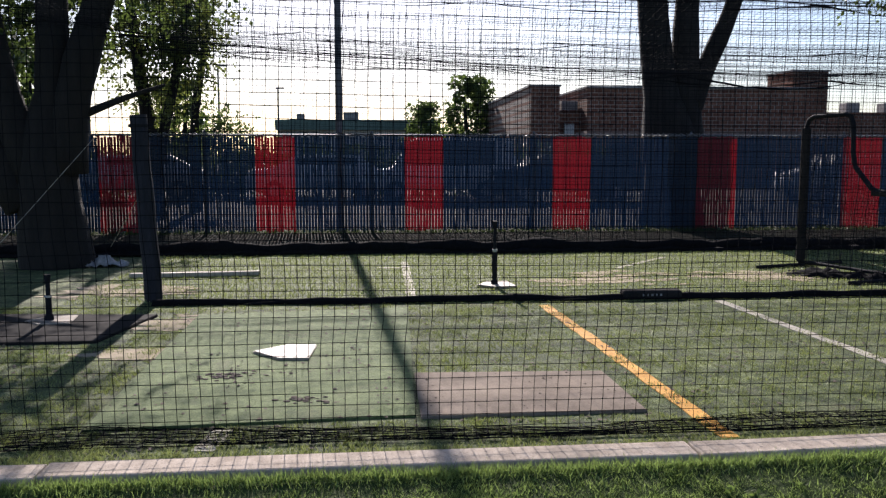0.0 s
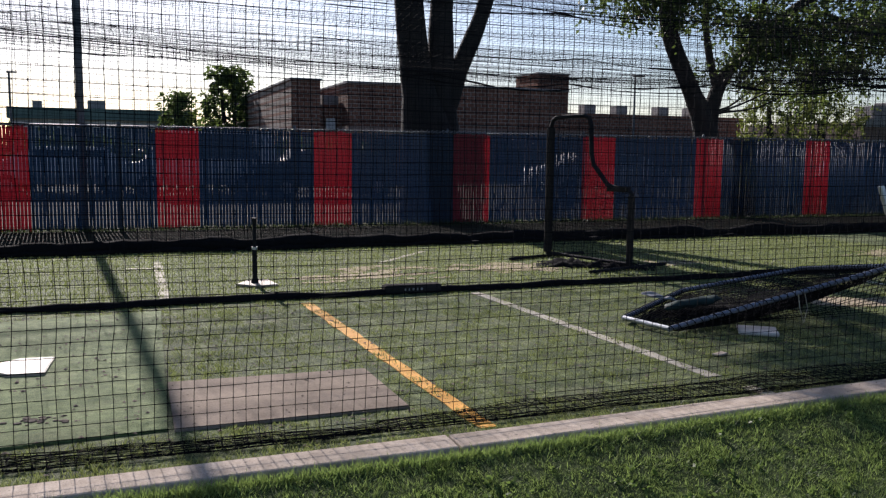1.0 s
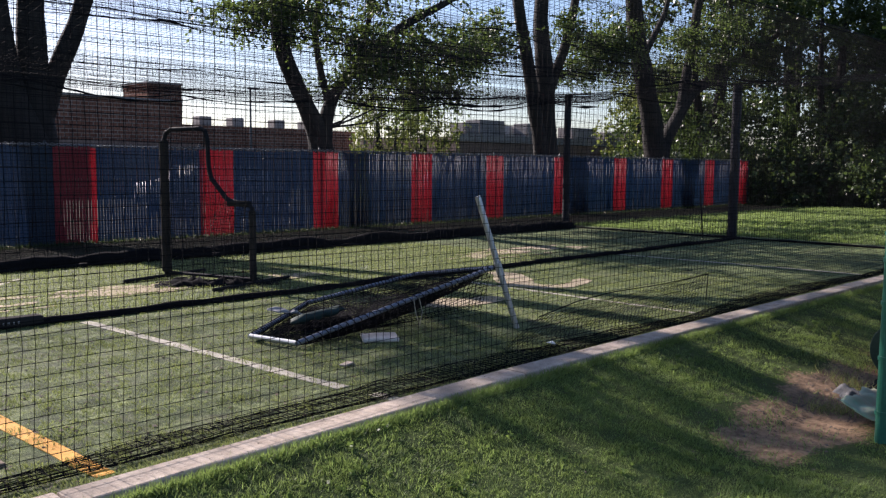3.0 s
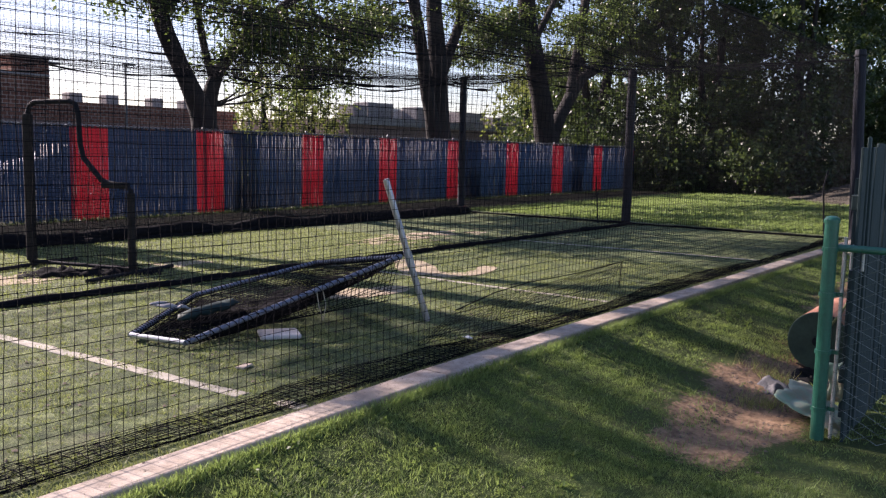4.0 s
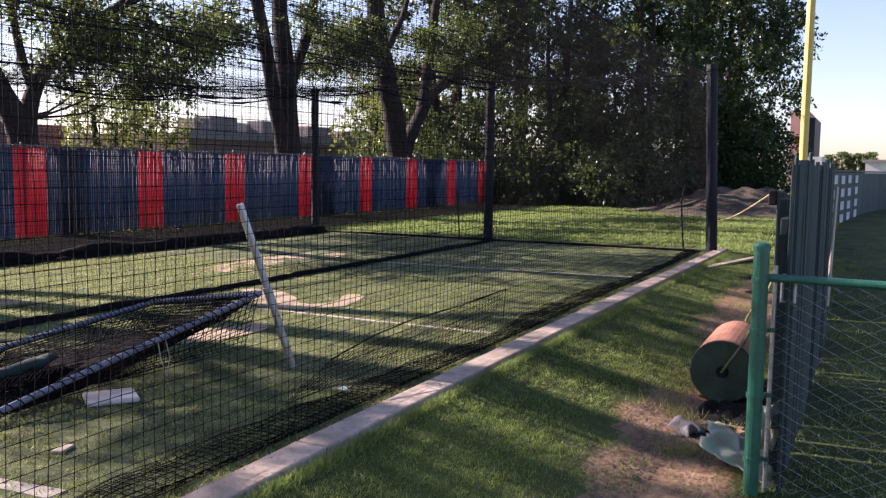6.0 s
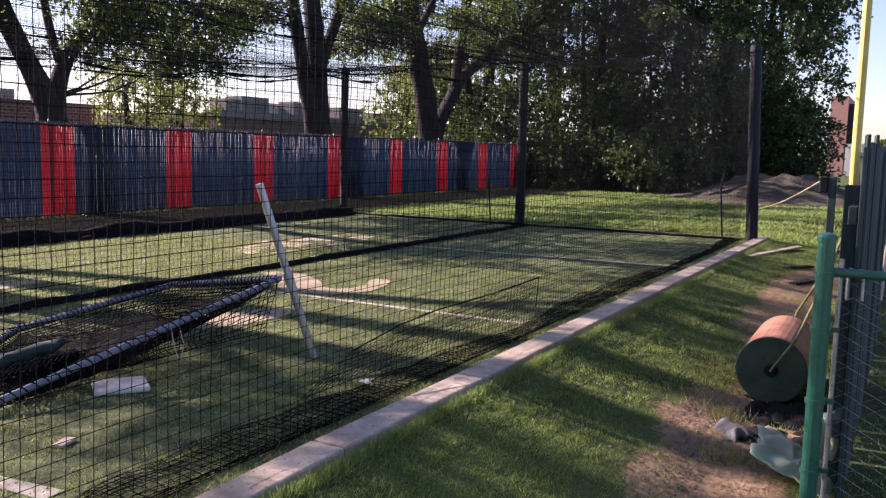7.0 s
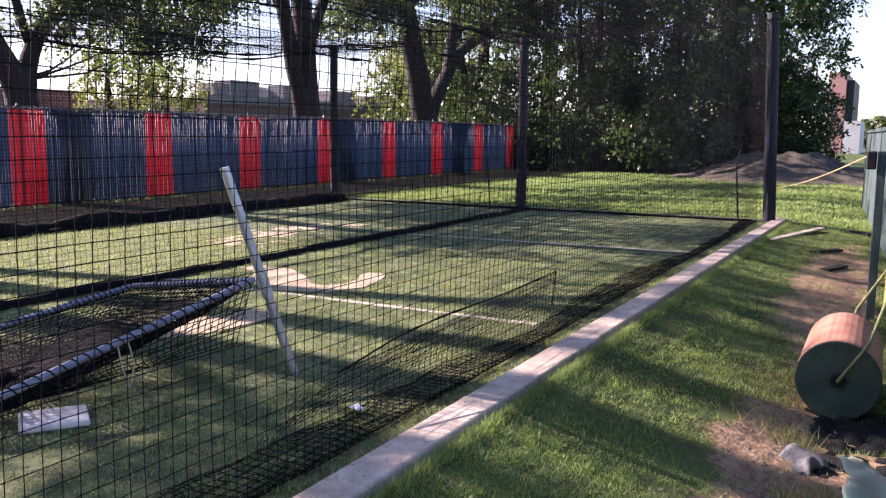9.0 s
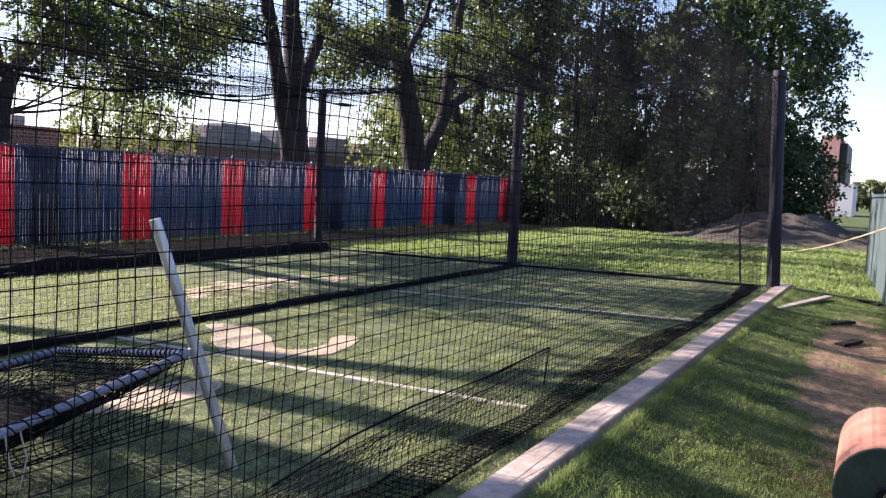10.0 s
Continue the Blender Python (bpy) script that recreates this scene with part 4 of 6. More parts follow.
# dark spreading tree beside the cage
tree((-3.58, 12.7, 0), [[(-0.05, 0, -0.2, 0.50), (-0.05, 0, 0.4, 0.42), (-0.05, 0, 1.5, 0.34), (0.0, 0.05, 2.2, 0.19), (0.06, 0.1, 3.2, 0.20), (0.0, 0.2, 6.5, 0.13)],
                        [(0.1, 0, 1.2, 0.28), (0.24, 0, 2.2, 0.22), (0.52, 0.05, 3.0, 0.20), (0.78, 0.1, 3.8, 0.18), (1.5, 0.2, 6.2, 0.13)],
                        [(-0.25, 0, 1.1, 0.25), (-0.55, 0, 2.2, 0.20), (-0.75, 0.05, 3.2, 0.17), (-1.1, 0.1, 6.0, 0.13)],
                        [(-0.35, 0, 0.8, 0.26), (-1.0, 0, 1.9, 0.22), (-1.8, -0.1, 3.2, 0.16), (-2.8, -0.3, 5.2, 0.08)],
                        [(0.30, 0, 1.9, 0.06), (0.8, 0.1, 2.15, 0.045), (1.4, 0.2, 2.35, 0.02)]],
     [((-0.3, -0.3, 6.6), (2.8, 2.2, 1.3), 40), ((-1.9, 0.6, 4.0), (1.3, 0.9, 0.9), 18), ((-0.2, 0.2, 5.0), (2.0, 1.4, 0.7), 20), ((-0.3, 0.8, 3.6), (0.9, 0.6, 0.4), 9), ((-1.7, 0.4, 2.7), (0.6, 0.4, 0.5), 7), ((1.2, 0.5, 3.9), (0.6, 0.5, 0.35), 8)], 260, 0.095, 5, "big dark tree with spreading stems beside the cage")
# sunlit trees beyond the fence
tree((-4.4, 21.0, 0), [[(0, 0, -0.2, 0.24), (0, 0, 1.5, 0.18), (-0.2, 0, 3.0, 0.14), (-0.5, 0, 6.0, 0.08)], [(0.1, 0, 1.2, 0.13), (0.5, 0.1, 3.0, 0.10), (1.0, 0.2, 5.5, 0.06)]],
     [((0.2, 0, 4.1), (1.5, 1.0, 0.9), 48), ((0.0, 0.1, 2.9), (0.8, 0.7, 0.35), 9), ((-0.2, 0, 6.0), (2.2, 1.6, 1.2), 20)], 160, 0.10, 6, "leafy green tree beyond the slat fence", mat="leaf_bright")
tree((-4.05, 23.5, 0), [[(0.05, 0, -0.2, 0.13), (0.07, 0, 2.0, 0.11), (0.18, 0, 3.1, 0.10), (0.40, 0, 3.9, 0.09), (0.5, 0, 6.5, 0.06)]], [((0.2, 0, 5.3), (1.0, 0.9, 0.8), 18), ((0.75, 0, 2.1), (0.3, 0.3, 0.3), 7)], 230, 0.09, 7, "slender tree with a thin leaning trunk")
tree((-9.0, 16.0, 0), [[(0, 0, -0.2, 0.5), (0.1, 0, 2.0, 0.36), (0.5, 0, 7.0, 0.15)], [(-0.2, 0, 1.5, 0.3), (-1.5, 0, 7.0, 0.15)]], [((0, 0, 4.5), (3.0, 2.6, 2.6), 80)], 240, 0.13, 8, "dense dark tree beside the cage", mat="leaf_deep")


# far trees share their meshes
def far_tree(h, w, count, seed, mat, label, leaves, size, low=0.05):
    """A full-crowned tree: clumps all through a tall rounded crown, wider below the middle."""
    rng = np.random.default_rng(seed)
    own = []
    for _ in range(count):
        u, a = rng.random(), rng.uniform(0, math.tau)
        r = w * math.sqrt(max(0.05, math.sin(math.pi * (0.12 + 0.80 * u)))) * rng.uniform(0.35, 1.0) ** 0.5 * (0.8 + 0.35 * noise.noise((math.cos(a) * 1.5, math.sin(a) * 1.5, u * 5 + seed)))
        own.append((r * math.cos(a), r * math.sin(a), h * (low + (1 - low) * u)))
    stems = [[(0, 0, -0.2, 0.34), (0, 0, h * 0.15, 0.26), (-0.12 * w, 0.1, h * 0.45, 0.18), (-0.2 * w, 0.1, h * 0.8, 0.07)], [(0.05, 0, h * 0.12, 0.2), (0.2 * w, -0.1, h * 0.4, 0.14), (0.25 * w, -0.1, h * 0.75, 0.06)]]
    return tree((0, 0, -50), stems, [], leaves, size, seed, label, mat, twigs=False, own=own)


deep = far_tree(11.5, 3.4, 120, 21, "leaf_deep", "dense dark tree at the edge of the field", 165, 0.18)
deep.matrix_basis = pose(38.2, 11.6, 0)
for x, y, s, r in [(38.5, 15.5, 1.0, 70), (37.5, 20.5, 1.15, 140), (44.6, 9.1, 1.0, 200), (42.6, 10.4, 1.05, 20), (48.5, 9.6, 1.15, 160), (44, 19.5, 1.35, 15), (41.5, 13.2, 0.72, 110), (43, 16.3, 0.75, 330), (55.0, 11.5, 1.1, 40)]:
    ob = copy_thing(deep, pose(x, y, 0, 0, 0, r))
    ob.scale = (s, s, s)
bright = far_tree(4.6, 2.2, 70, 23, "leaf_bright", "sunlit yellow-green tree beyond the parking lot", 150, 0.13, 0.1)
bright.matrix_basis = pose(26.0, 30.0, -0.3)
for x, y, s, r in [(28.9, 30.6, 0.92, 70), (55.0, 34.0, 1.9, 150), (62.0, 36.0, 2.1, 220), (49.5, 29.5, 1.5, 30)]:
    ob = copy_thing(bright, pose(x, y, -0.3, 0, 0, r))
    ob.scale = (s, s, s)
mid = far_tree(6.8, 2.1, 60, 25, "leaf", "far green tree beyond the buildings", 110, 0.30, 0.15)
mid.matrix_basis = pose(7.4, 62.0, 0)
for x, y, z, s, r in [(4.0, 60.0, 0, 0.72, 60), (-9.0, 45.0, 0, 0.75, 200), (-14, 40, 0, 0.9, 280), (-20, 36, 0, 1.2, 10), (138, 8.4, 0, 0.60, 130), (139, 6.7, 0, 0.66, 250), (140, 5.0, 0, 0.63, 20), (140, 3.2, 0, 0.66, 70), (146, -2, 0, 0.75, 170), (150, -8, 0, 0.7, 240), (128, -16, 0, 1.0, 300), (135, -25, 0, 1.1, 20), (140, -36, 0, 1.2, 90)]:
    ob = copy_thing(mid, pose(x, y, z, 0, 0, r))
    ob.scale = (s, s, s)


def undergrowth():
    rng = np.random.default_rng(77)
    cs = [np.array([rng.uniform(35.5, 41), rng.uniform(10.0, 24), rng.uniform(0.2, 4.0)]) for _ in range(210)]
    cs += [np.array([rng.uniform(41.0, 46), rng.uniform(6.3, 11), rng.uniform(0.2, 3.4)]) for _ in range(110)]
    cs += [np.array([rng.uniform(34.4, 36.2), rng.uniform(10.4, 24), rng.uniform(0.2, 2.2)]) for _ in range(120)]
    me = leaf_cloud(cs, [0.6] * len(cs), [170] * len(cs), 0.18, 78, M["leaf_deep"], "undergrowth", 0.3)
    tagged(new("undergrowth", me), "dense dark bushes under the trees at the end", "bushes", kind="stuff")


undergrowth()


def hedge():
    rng = np.random.default_rng(79)
    cs = [np.array([rng.uniform(-22, 9), rng.uniform(31.2, 32.6), rng.uniform(0.3, 1.55)]) for _ in range(190)]
    me = leaf_cloud(cs, [0.35] * len(cs), [110] * len(cs), 0.19, 80, M["leaf_deep"], "hedge")
    tagged(new("hedge", me), "dark clipped hedge along the parking lot", "hedge", kind="stuff")


hedge()


def earth_heap():
    n = 44
    X, Y = np.meshgrid(np.linspace(29.5, 41, n), np.linspace(3.9, 11.5, n), indexing="ij")
    Z = np.zeros_like(X)
    for i in range(n):
        for j in range(n):
            r = ((X[i, j] - 35.3) / 3.9) ** 2 + ((Y[i, j] - 7.2) / 2.8) ** 2
            p = Vector((X[i, j] * 0.9, Y[i, j] * 0.9, 4))
            Z[i, j] = 1.05 * math.exp(-r * 1.1) * (1 + 0.35 * noise.noise(p)) + 0.10 * noise.noise(p * 3) - 0.16
    v = np.stack([X, Y, Z], -1).reshape(-1, 3)
    i = np.arange(n * n).reshape(n, n)
    f = np.stack([i[:-1, :-1], i[1:, :-1], i[1:, 1:], i[:-1, 1:]], -1).reshape(-1, 4)
    tagged(new("earth_mound", raw_mesh("earth_mound", v, f, M["mound"], True)), "low brown heap of earth beyond the cage", "earth mound")


earth_heap()

# ================================================================ behind the fence
bm = bmesh.new()
box(bm, (20, 40.5, -0.06), (160, 37, 0.06))
tagged(part("parking_lot", bm, M["asphalt"]), "grey asphalt parking lot behind the fence", "pavement", kind="structure")

bm = bmesh.new()
tube(bm, [(0, 0, -0.3), (0, 0, 9.0)], [0.075, 0.06], 12)
tagged(part("utility_pole", bm, M["pole_steel"]), "tall thin grey pole behind the fence", "pole").matrix_basis = pose(-0.15, 18.6, 0)


def car(at, turn, paint, label, van=False):
    ob = empty("parked_car", label, "car", at, turn, group="parked cars")
    L, W, H = (4.9, 1.9, 1.95) if van else (4.5, 1.75, 1.42)
    side = [(-L / 2, 0.35), (-L / 2, 0.82), (-L / 2 + 0.15, 0.95), (-1.5, 1.0), (-0.75, H), (1.15 if not van else 2.2, H), (1.9 if not van else 2.35, 1.0), (L / 2 - 0.1, 0.92), (L / 2, 0.75), (L / 2, 0.35)]
    bm = bmesh.new()
    a = [bm.verts.new((x, -W / 2 + (0.13 if z > 1.05 else 0), z)) for x, z in side]
    b = [bm.verts.new((x, W / 2 - (0.13 if z > 1.05 else 0), z)) for x, z in side]
    bm.faces.new(a), bm.faces.new(b[::-1])
    for k in range(len(side)):
        bm.faces.new((a[k], b[k], b[(k + 1) % len(side)], a[(k + 1) % len(side)]))
    bmesh.ops.recalc_face_normals(bm, faces=bm.faces)
    bmesh.ops.bevel(bm, geom=list(bm.edges), offset=0.05, segments=2, affect="EDGES")
    part("body", bm, M[paint], ob, smooth=True)
    for s in (-1, 1):
        bm = bmesh.new()
        box(bm, (0.25, s * (W / 2 - 0.07), (1.05 + H) / 2 - 0.01), (1.9 if not van else 2.9, 0.05, H - 1.2), pose(0, 0, 0, s * 9, 0, 0), 0.015)
        part("side_window", bm, M["glass"], ob, "dark side glass")
        for x in (-1.4, 1.4):
            bm = bmesh.new()
            tube(bm, [(x, s * (W / 2 - 0.2), 0.32), (x, s * (W / 2 + 0.01), 0.32)], 0.32, 16)
            wheel = part("wheel", bm, M["tyre"], ob, "black tyre")
            bm = bmesh.new()
            tube(bm, [(x, s * (W / 2), 0.32), (x, s * (W / 2 + 0.02), 0.32)], [0.19, 0.16], 12)
            part("rim", bm, M["zinc"], wheel, "grey metal rim")
    bm = bmesh.new()
    box(bm, (-1.14, 0, (1.02 + H) / 2), (0.03, W - 0.4, 0.55), pose(0, 0, 0, 0, 38, 0), 0.01)
    part("windscreen", bm, M["glass"], ob, "dark windscreen")
    for s in (-1, 1):
        bm = bmesh.new()
        box(bm, (-L / 2 - 0.005, s * (W / 2 - 0.3), 0.75), (0.05, 0.32, 0.14), None, 0.015)
        part("headlight", bm, M["white_sign"], ob)
    return ob


car((-1.2, 29.0, 0), 5, "car_white", "white car parked behind the slat fence")
car((2.6, 28.5, 0), 2, "car_white", "white van parked behind the slat fence", True)
car((-7.0, 29.0, 0), 8, "car_silver", "silver car parked behind the slat fence")
car((6.3, 27.0, 0), 3, "car_dark", "black car parked behind the slat fence")
car((14.5, 25.0, 0), 0, "car_silver", "silver car beyond the fence under trees")
car((25.0, 24.5, 0), 4, "car_blue", "dark blue car beyond the fence")
car((31.0, 24.5, 0), -3, "car_silver", "silver car near the end of the fence")


def block(parent, name, c, s, mat, label="", bevel=0.0):
    return part(name, box(bmesh.new(), c, s, None, bevel), M[mat], parent, label)


# brown brick building
bld = empty("brick_building", "brown brick single-storey building with flat parapets", "building", (0, 0, 0))
block(bld, "wall", (9.35, 57.0, 2.45), (1.5, 24.0, 4.9), "brick", "brown brick corner block")
block(bld, "wall", (18.0, 57.2, 2.43), (12.8, 24.0, 4.86), "brick", "long brown brick wall")
block(bld, "link", (10.85, 58, 1.9), (1.5, 23, 3.75), "brick", "lower recessed wall between the blocks")
block(bld, "chimney", (24.2, 48, 2.95), (2.0, 3.0, 5.9), "brick", "taller brick pier")
block(bld, "canopy", (17.8, 44.2, 2.35), (13.4, 2.0, 0.5), "brown_siding", "dark brown canopy")
block(bld, "coping", (18.0, 57.2, 4.9), (12.95, 24.2, 0.10), "roof_grey", "thin grey coping")
block(bld, "coping", (9.35, 57.0, 4.94), (1.62, 24.2, 0.10), "roof_grey", "thin grey coping")
block(bld, "coping", (24.2, 48.0, 5.94), (2.15, 3.15, 0.10), "roof_grey", "thin grey coping")
for x in (13.5, 16.0, 18.5, 21.0):
    w = block(bld, "window", (x, 45.18, 1.35), (1.2, 0.1, 1.3), "glass", "dark shop window")
    block(w, "sill", (x, 45.12, 0.66), (1.3, 0.16, 0.07), "concrete")
block(bld, "roof_unit", (11.1, 47.5, 4.0), (0.9, 0.9, 0.6), "roof_grey", "grey roof unit", 0.05)
block(bld, "wall_box", (10.9, 46.3, 2.75), (0.5, 0.25, 0.6), "pale_wall", "pale box on the wall")

low = empty("green_roofed_building", "long low building with a green metal roof", "building", (0, 0, 0))
block(low, "wall", (-0.6, 74, 1.9), (12.5, 8, 3.8), "pale_wall", "pale wall")
block(low, "roof", (-0.6, 74, 3.75), (13.0, 9, 0.8), "green_metal", "green metal roof band")
block(low, "roof_unit", (-5.2, 71, 4.4), (0.6, 0.8, 0.5), "roof_grey")
block(low, "roof_unit", (-1.2, 71, 4.5), (1.2, 0.8, 0.6), "roof_grey")

red = empty("red_roofed_building", "low building with a reddish brick front", "building", (0, 0, 0))
block(red, "wall", (34.0, 56, 2.0), (17.0, 8, 4.0), "brick", "reddish brick front")
for x in (30.5, 33.0, 36.4, 39.0):
    block(red, "roof_unit", (x, 53.5, 4.35), (0.9, 0.9, 0.6), "roof_grey", "grey roof vent box", 0.05)

shop = empty("grey_building", "long grey-brown building with roof machinery", "building", (0, 0, 0))
block(shop, "wall", (56.0, 45, 1.7), (30.0, 10, 3.4), "brown_siding", "grey-brown wall")
block(shop, "parapet", (56.0, 40.1, 3.35), (30.2, 0.4, 0.5), "roof_grey", "grey parapet")
for x, w, h in [(43.5, 1.4, 1.0), (45.6, 2.6, 1.25), (50.2, 1.4, 1.2), (56.5, 3.2, 1.1), (60.5, 2.0, 0.9), (63.0, 1.2, 1.1), (66.0, 2.2, 1.0)]:
    block(shop, "roof_unit", (x, 41.6, 3.4 + h / 2), (w, 1.4, h), "roof_grey", "grey roof air unit", 0.05)
block(shop, "roof_wall", (48.5, 42.6, 3.7), (2.6, 0.3, 1.5), "pale_wall", "pale roof screen")


def street_lamp(x, y, h, arm):
    ob = empty("street_lamp", "thin far street lamp with a flat head", "lamp", (x, y, 0), group="far street lamps")
    bm = bmesh.new()
    tube(bm, [(0, 0, 0), (0, 0, h)], [0.09, 0.06], 8)
    part("pole", bm, M["pole_steel"], ob)
    bm = bmesh.new()
    box(bm, (arm / 2, 0, h), (abs(arm) + 0.3, 0.3, 0.12), None, 0.03)
    part("lamp_head", bm, M["pole_steel"], ob)


street_lamp(-9.7, 60, 7.3, 0.4)
street_lamp(-17.5, 58, 6.3, -0.4)
street_lamp(-6.0, 62, 6.0, 0.3)
street_lamp(37.5, 45, 5.2, 1.0)
street_lamp(27.0, 50, 6.0, 0.5)
street_lamp(32.0, 50, 6.4, 0.5)

tall = empty("red_building", "red and pale multi-storey building in the distance", "building", (0, 0, 0))
block(tall, "wall", (95, 9.3, 3.7), (10, 1.5, 7.4), "red_wall", "red wall")
block(tall, "wall", (95.2, 8.2, 3.4), (9.6, 0.6, 6.6), "glass", "dark glazed strip")
block(tall, "wall", (94.5, 7.9, 1.5), (9, 1.5, 3.0), "pale_wall", "pale low wall")
pale = empty("pale_building", "low pale building in the distance", "building", (0, 0, 0))
block(pale, "wall", (118, 0.1, 1.4), (8, 7, 2.8), "pale_wall", "pale wall")
block(pale, "roof", (118, 0.1, 2.95), (8.6, 7.6, 0.3), "roof_grey", "grey roof")


# ================================================================ the field's edge
def board_fence():
    ob = empty("board_fence", "weathered green-grey vertical board fence, some boards loose", "fence", (0, 0, 0), kind="structure")
    rng = random.Random(12)
    line = ([6.42, 11.3, 12.3], [3.10, 3.09, 3.22])
    meshes = []
    for h in (1.76, 1.80, 1.83, 1.78):
        bm = bmesh.new()
        box(bm, (0, 0, h / 2), (0.121, 0.018, h), None, 0.004)
        meshes.append(mesh_of("board", bm, M["picket"]))
    x = 6.44
    while x < 12.2:
        b = new("board", rng.choice(meshes))
        b.parent = ob
        b.matrix_basis = pose(x, float(np.interp(x, *line)), -0.24 + rng.uniform(-0.03, 0.03), 0, rng.uniform(-1.0, 1.0), rng.choice((-7, -4, 3, 6)) + rng.uniform(-3, 3))
        x += 0.128 + rng.choice((0.0, 0.0, 0.0, 0.03))
    for k, (xa, xb) in enumerate(((6.45, 11.3), (11.3, 12.25))):
        a, b = Vector((xa, float(np.interp(xa, *line)) + 0.035, 0)), Vector((xb, float(np.interp(xb, *line)) + 0.035, 0))
        for z in (0.15, 1.2):
            bm = bmesh.new()
            box(bm, (0, 0, 0), ((b - a).length, 0.04, 0.09), None, 0.005)
            r = part("rail", bm, M["picket"], ob)
            m = (a + b) / 2
            r.matrix_basis = pose(m.x, m.y, z, 0, 0, math.degrees(math.atan2(b.y - a.y, b.x - a.x)))
    for xx in (6.75, 8.6, 10.45, 12.2):
        bm = bmesh.new()
        box(bm, (0, 0, 0.80), (0.07, 0.07, 1.6), None, 0.006)
        p = part("post", bm, M["picket"], ob)
        p.matrix_basis = pose(xx, float(np.interp(xx, *line)) + 0.06, -0.26)
    bm = bmesh.new()
    box(bm, (0, 0, 0), (0.05, 0.02, 1.2), pose(0, 0, 0, 0, 4, 0), 0.004)
    part("split_board", bm, M["bare_wood"], ob, "pale split board").matrix_basis = pose(11.0, 3.06, 0.75, 0, 0, -20)
    return ob


board_fence()

# yellow foul pole
bm = bmesh.new()
tube(bm, [(0, 0, -0.2), (0, 0, 7.5)], 0.045, 14)
tagged(part("foul_pole", bm, M["yellow_paint"]), "tall yellow foul pole at the end of the board fence", "pole").matrix_basis = pose(12.0, 3.44, -0.1)


def field_wall():
    ob = empty("field_fence", "dark grey-green boarded outfield fence with white panels", "fence", (0, 0, 0), kind="structure")
    pts = [(12.3, 3.26), (16.5, 3.62), (24.0, 4.16), (27.0, 4.06), (31.0, 3.74), (35.0, 3.46), (39.5, 3.1), (44.0, 2.5), (48.0, 1.7), (52.0, 0.0), (55.0, -2.8), (58.0, -7.5), (60.0, -14.0), (61.0, -25.0), (61.0, -45.0)]
    for i, (a, b) in enumerate(zip(pts, pts[1:])):
        a, b = Vector((*a, 0)), Vector((*b, 0))
        L, ang = (b - a).length, math.degrees(math.atan2(b.y - a.y, b.x - a.x))
        n = max(1, int(L / 1.2))
        for k in range(n):
            bm = bmesh.new()
            box(bm, (0, 0, 0.85), (L / n - 0.015, 0.04, 1.76), None, 0.006)
            p = part("panel", bm, M["field_wall"], ob)
            m = a.lerp(b, (k + 0.5) / n)
            p.matrix_basis = pose(m.x, m.y, -0.23, 0, 0, ang)
        bm = bmesh.new()
        box(bm, (L / 2, 0, 1.55), (L, 0.07, 0.06), None, 0.01)
        p = part("cap_rail", bm, M["field_wall"], ob)
        p.matrix_basis = pose(a.x, a.y, 0, 0, 0, ang)
    return ob


field_wall()
bm = bmesh.new()
box(bm, (0, 0, 0), (0.90, 0.012, 0.27), None, 0.003)
M["faded_sign"] = worn("faded_sign", (0.34, 0.37, 0.38), (0.66, 0.68, 0.67), 0.65, scale=3.0, fine=14)
sign_mesh = mesh_of("panel_sign", bm, M["faded_sign"])
rng = random.Random(8)
for x in (26.2, 28.4, 30.4, 32.4, 34.5, 36.8):
    y = float(np.interp(x, [24.0, 27.0, 31.0, 35.0, 39.5], [4.16, 4.06, 3.74, 3.46, 3.1]))
    for r in range(4):
        sg = new("panel_sign", sign_mesh)
        sg.matrix_basis = pose(x + rng.uniform(-0.06, 0.06), y - 0.05, 0.0 + 0.42 * r + rng.uniform(-0.02, 0.02), 0, 0, -4.6)
        tagged(sg, "white sign board on the dark outfield fence", "sign", "white fence signs")

# field grass strip markers
bm = bmesh.new()
box(bm, (0, 0, 0.02), (0.16, 0.12, 0.05), None, 0.02)
tagged(part("pebble", bm, M["concrete"]), "pale stone lying on the field", "stone").matrix_basis = pose(9.2, 2.2, -0.24, 0, 0, 20)


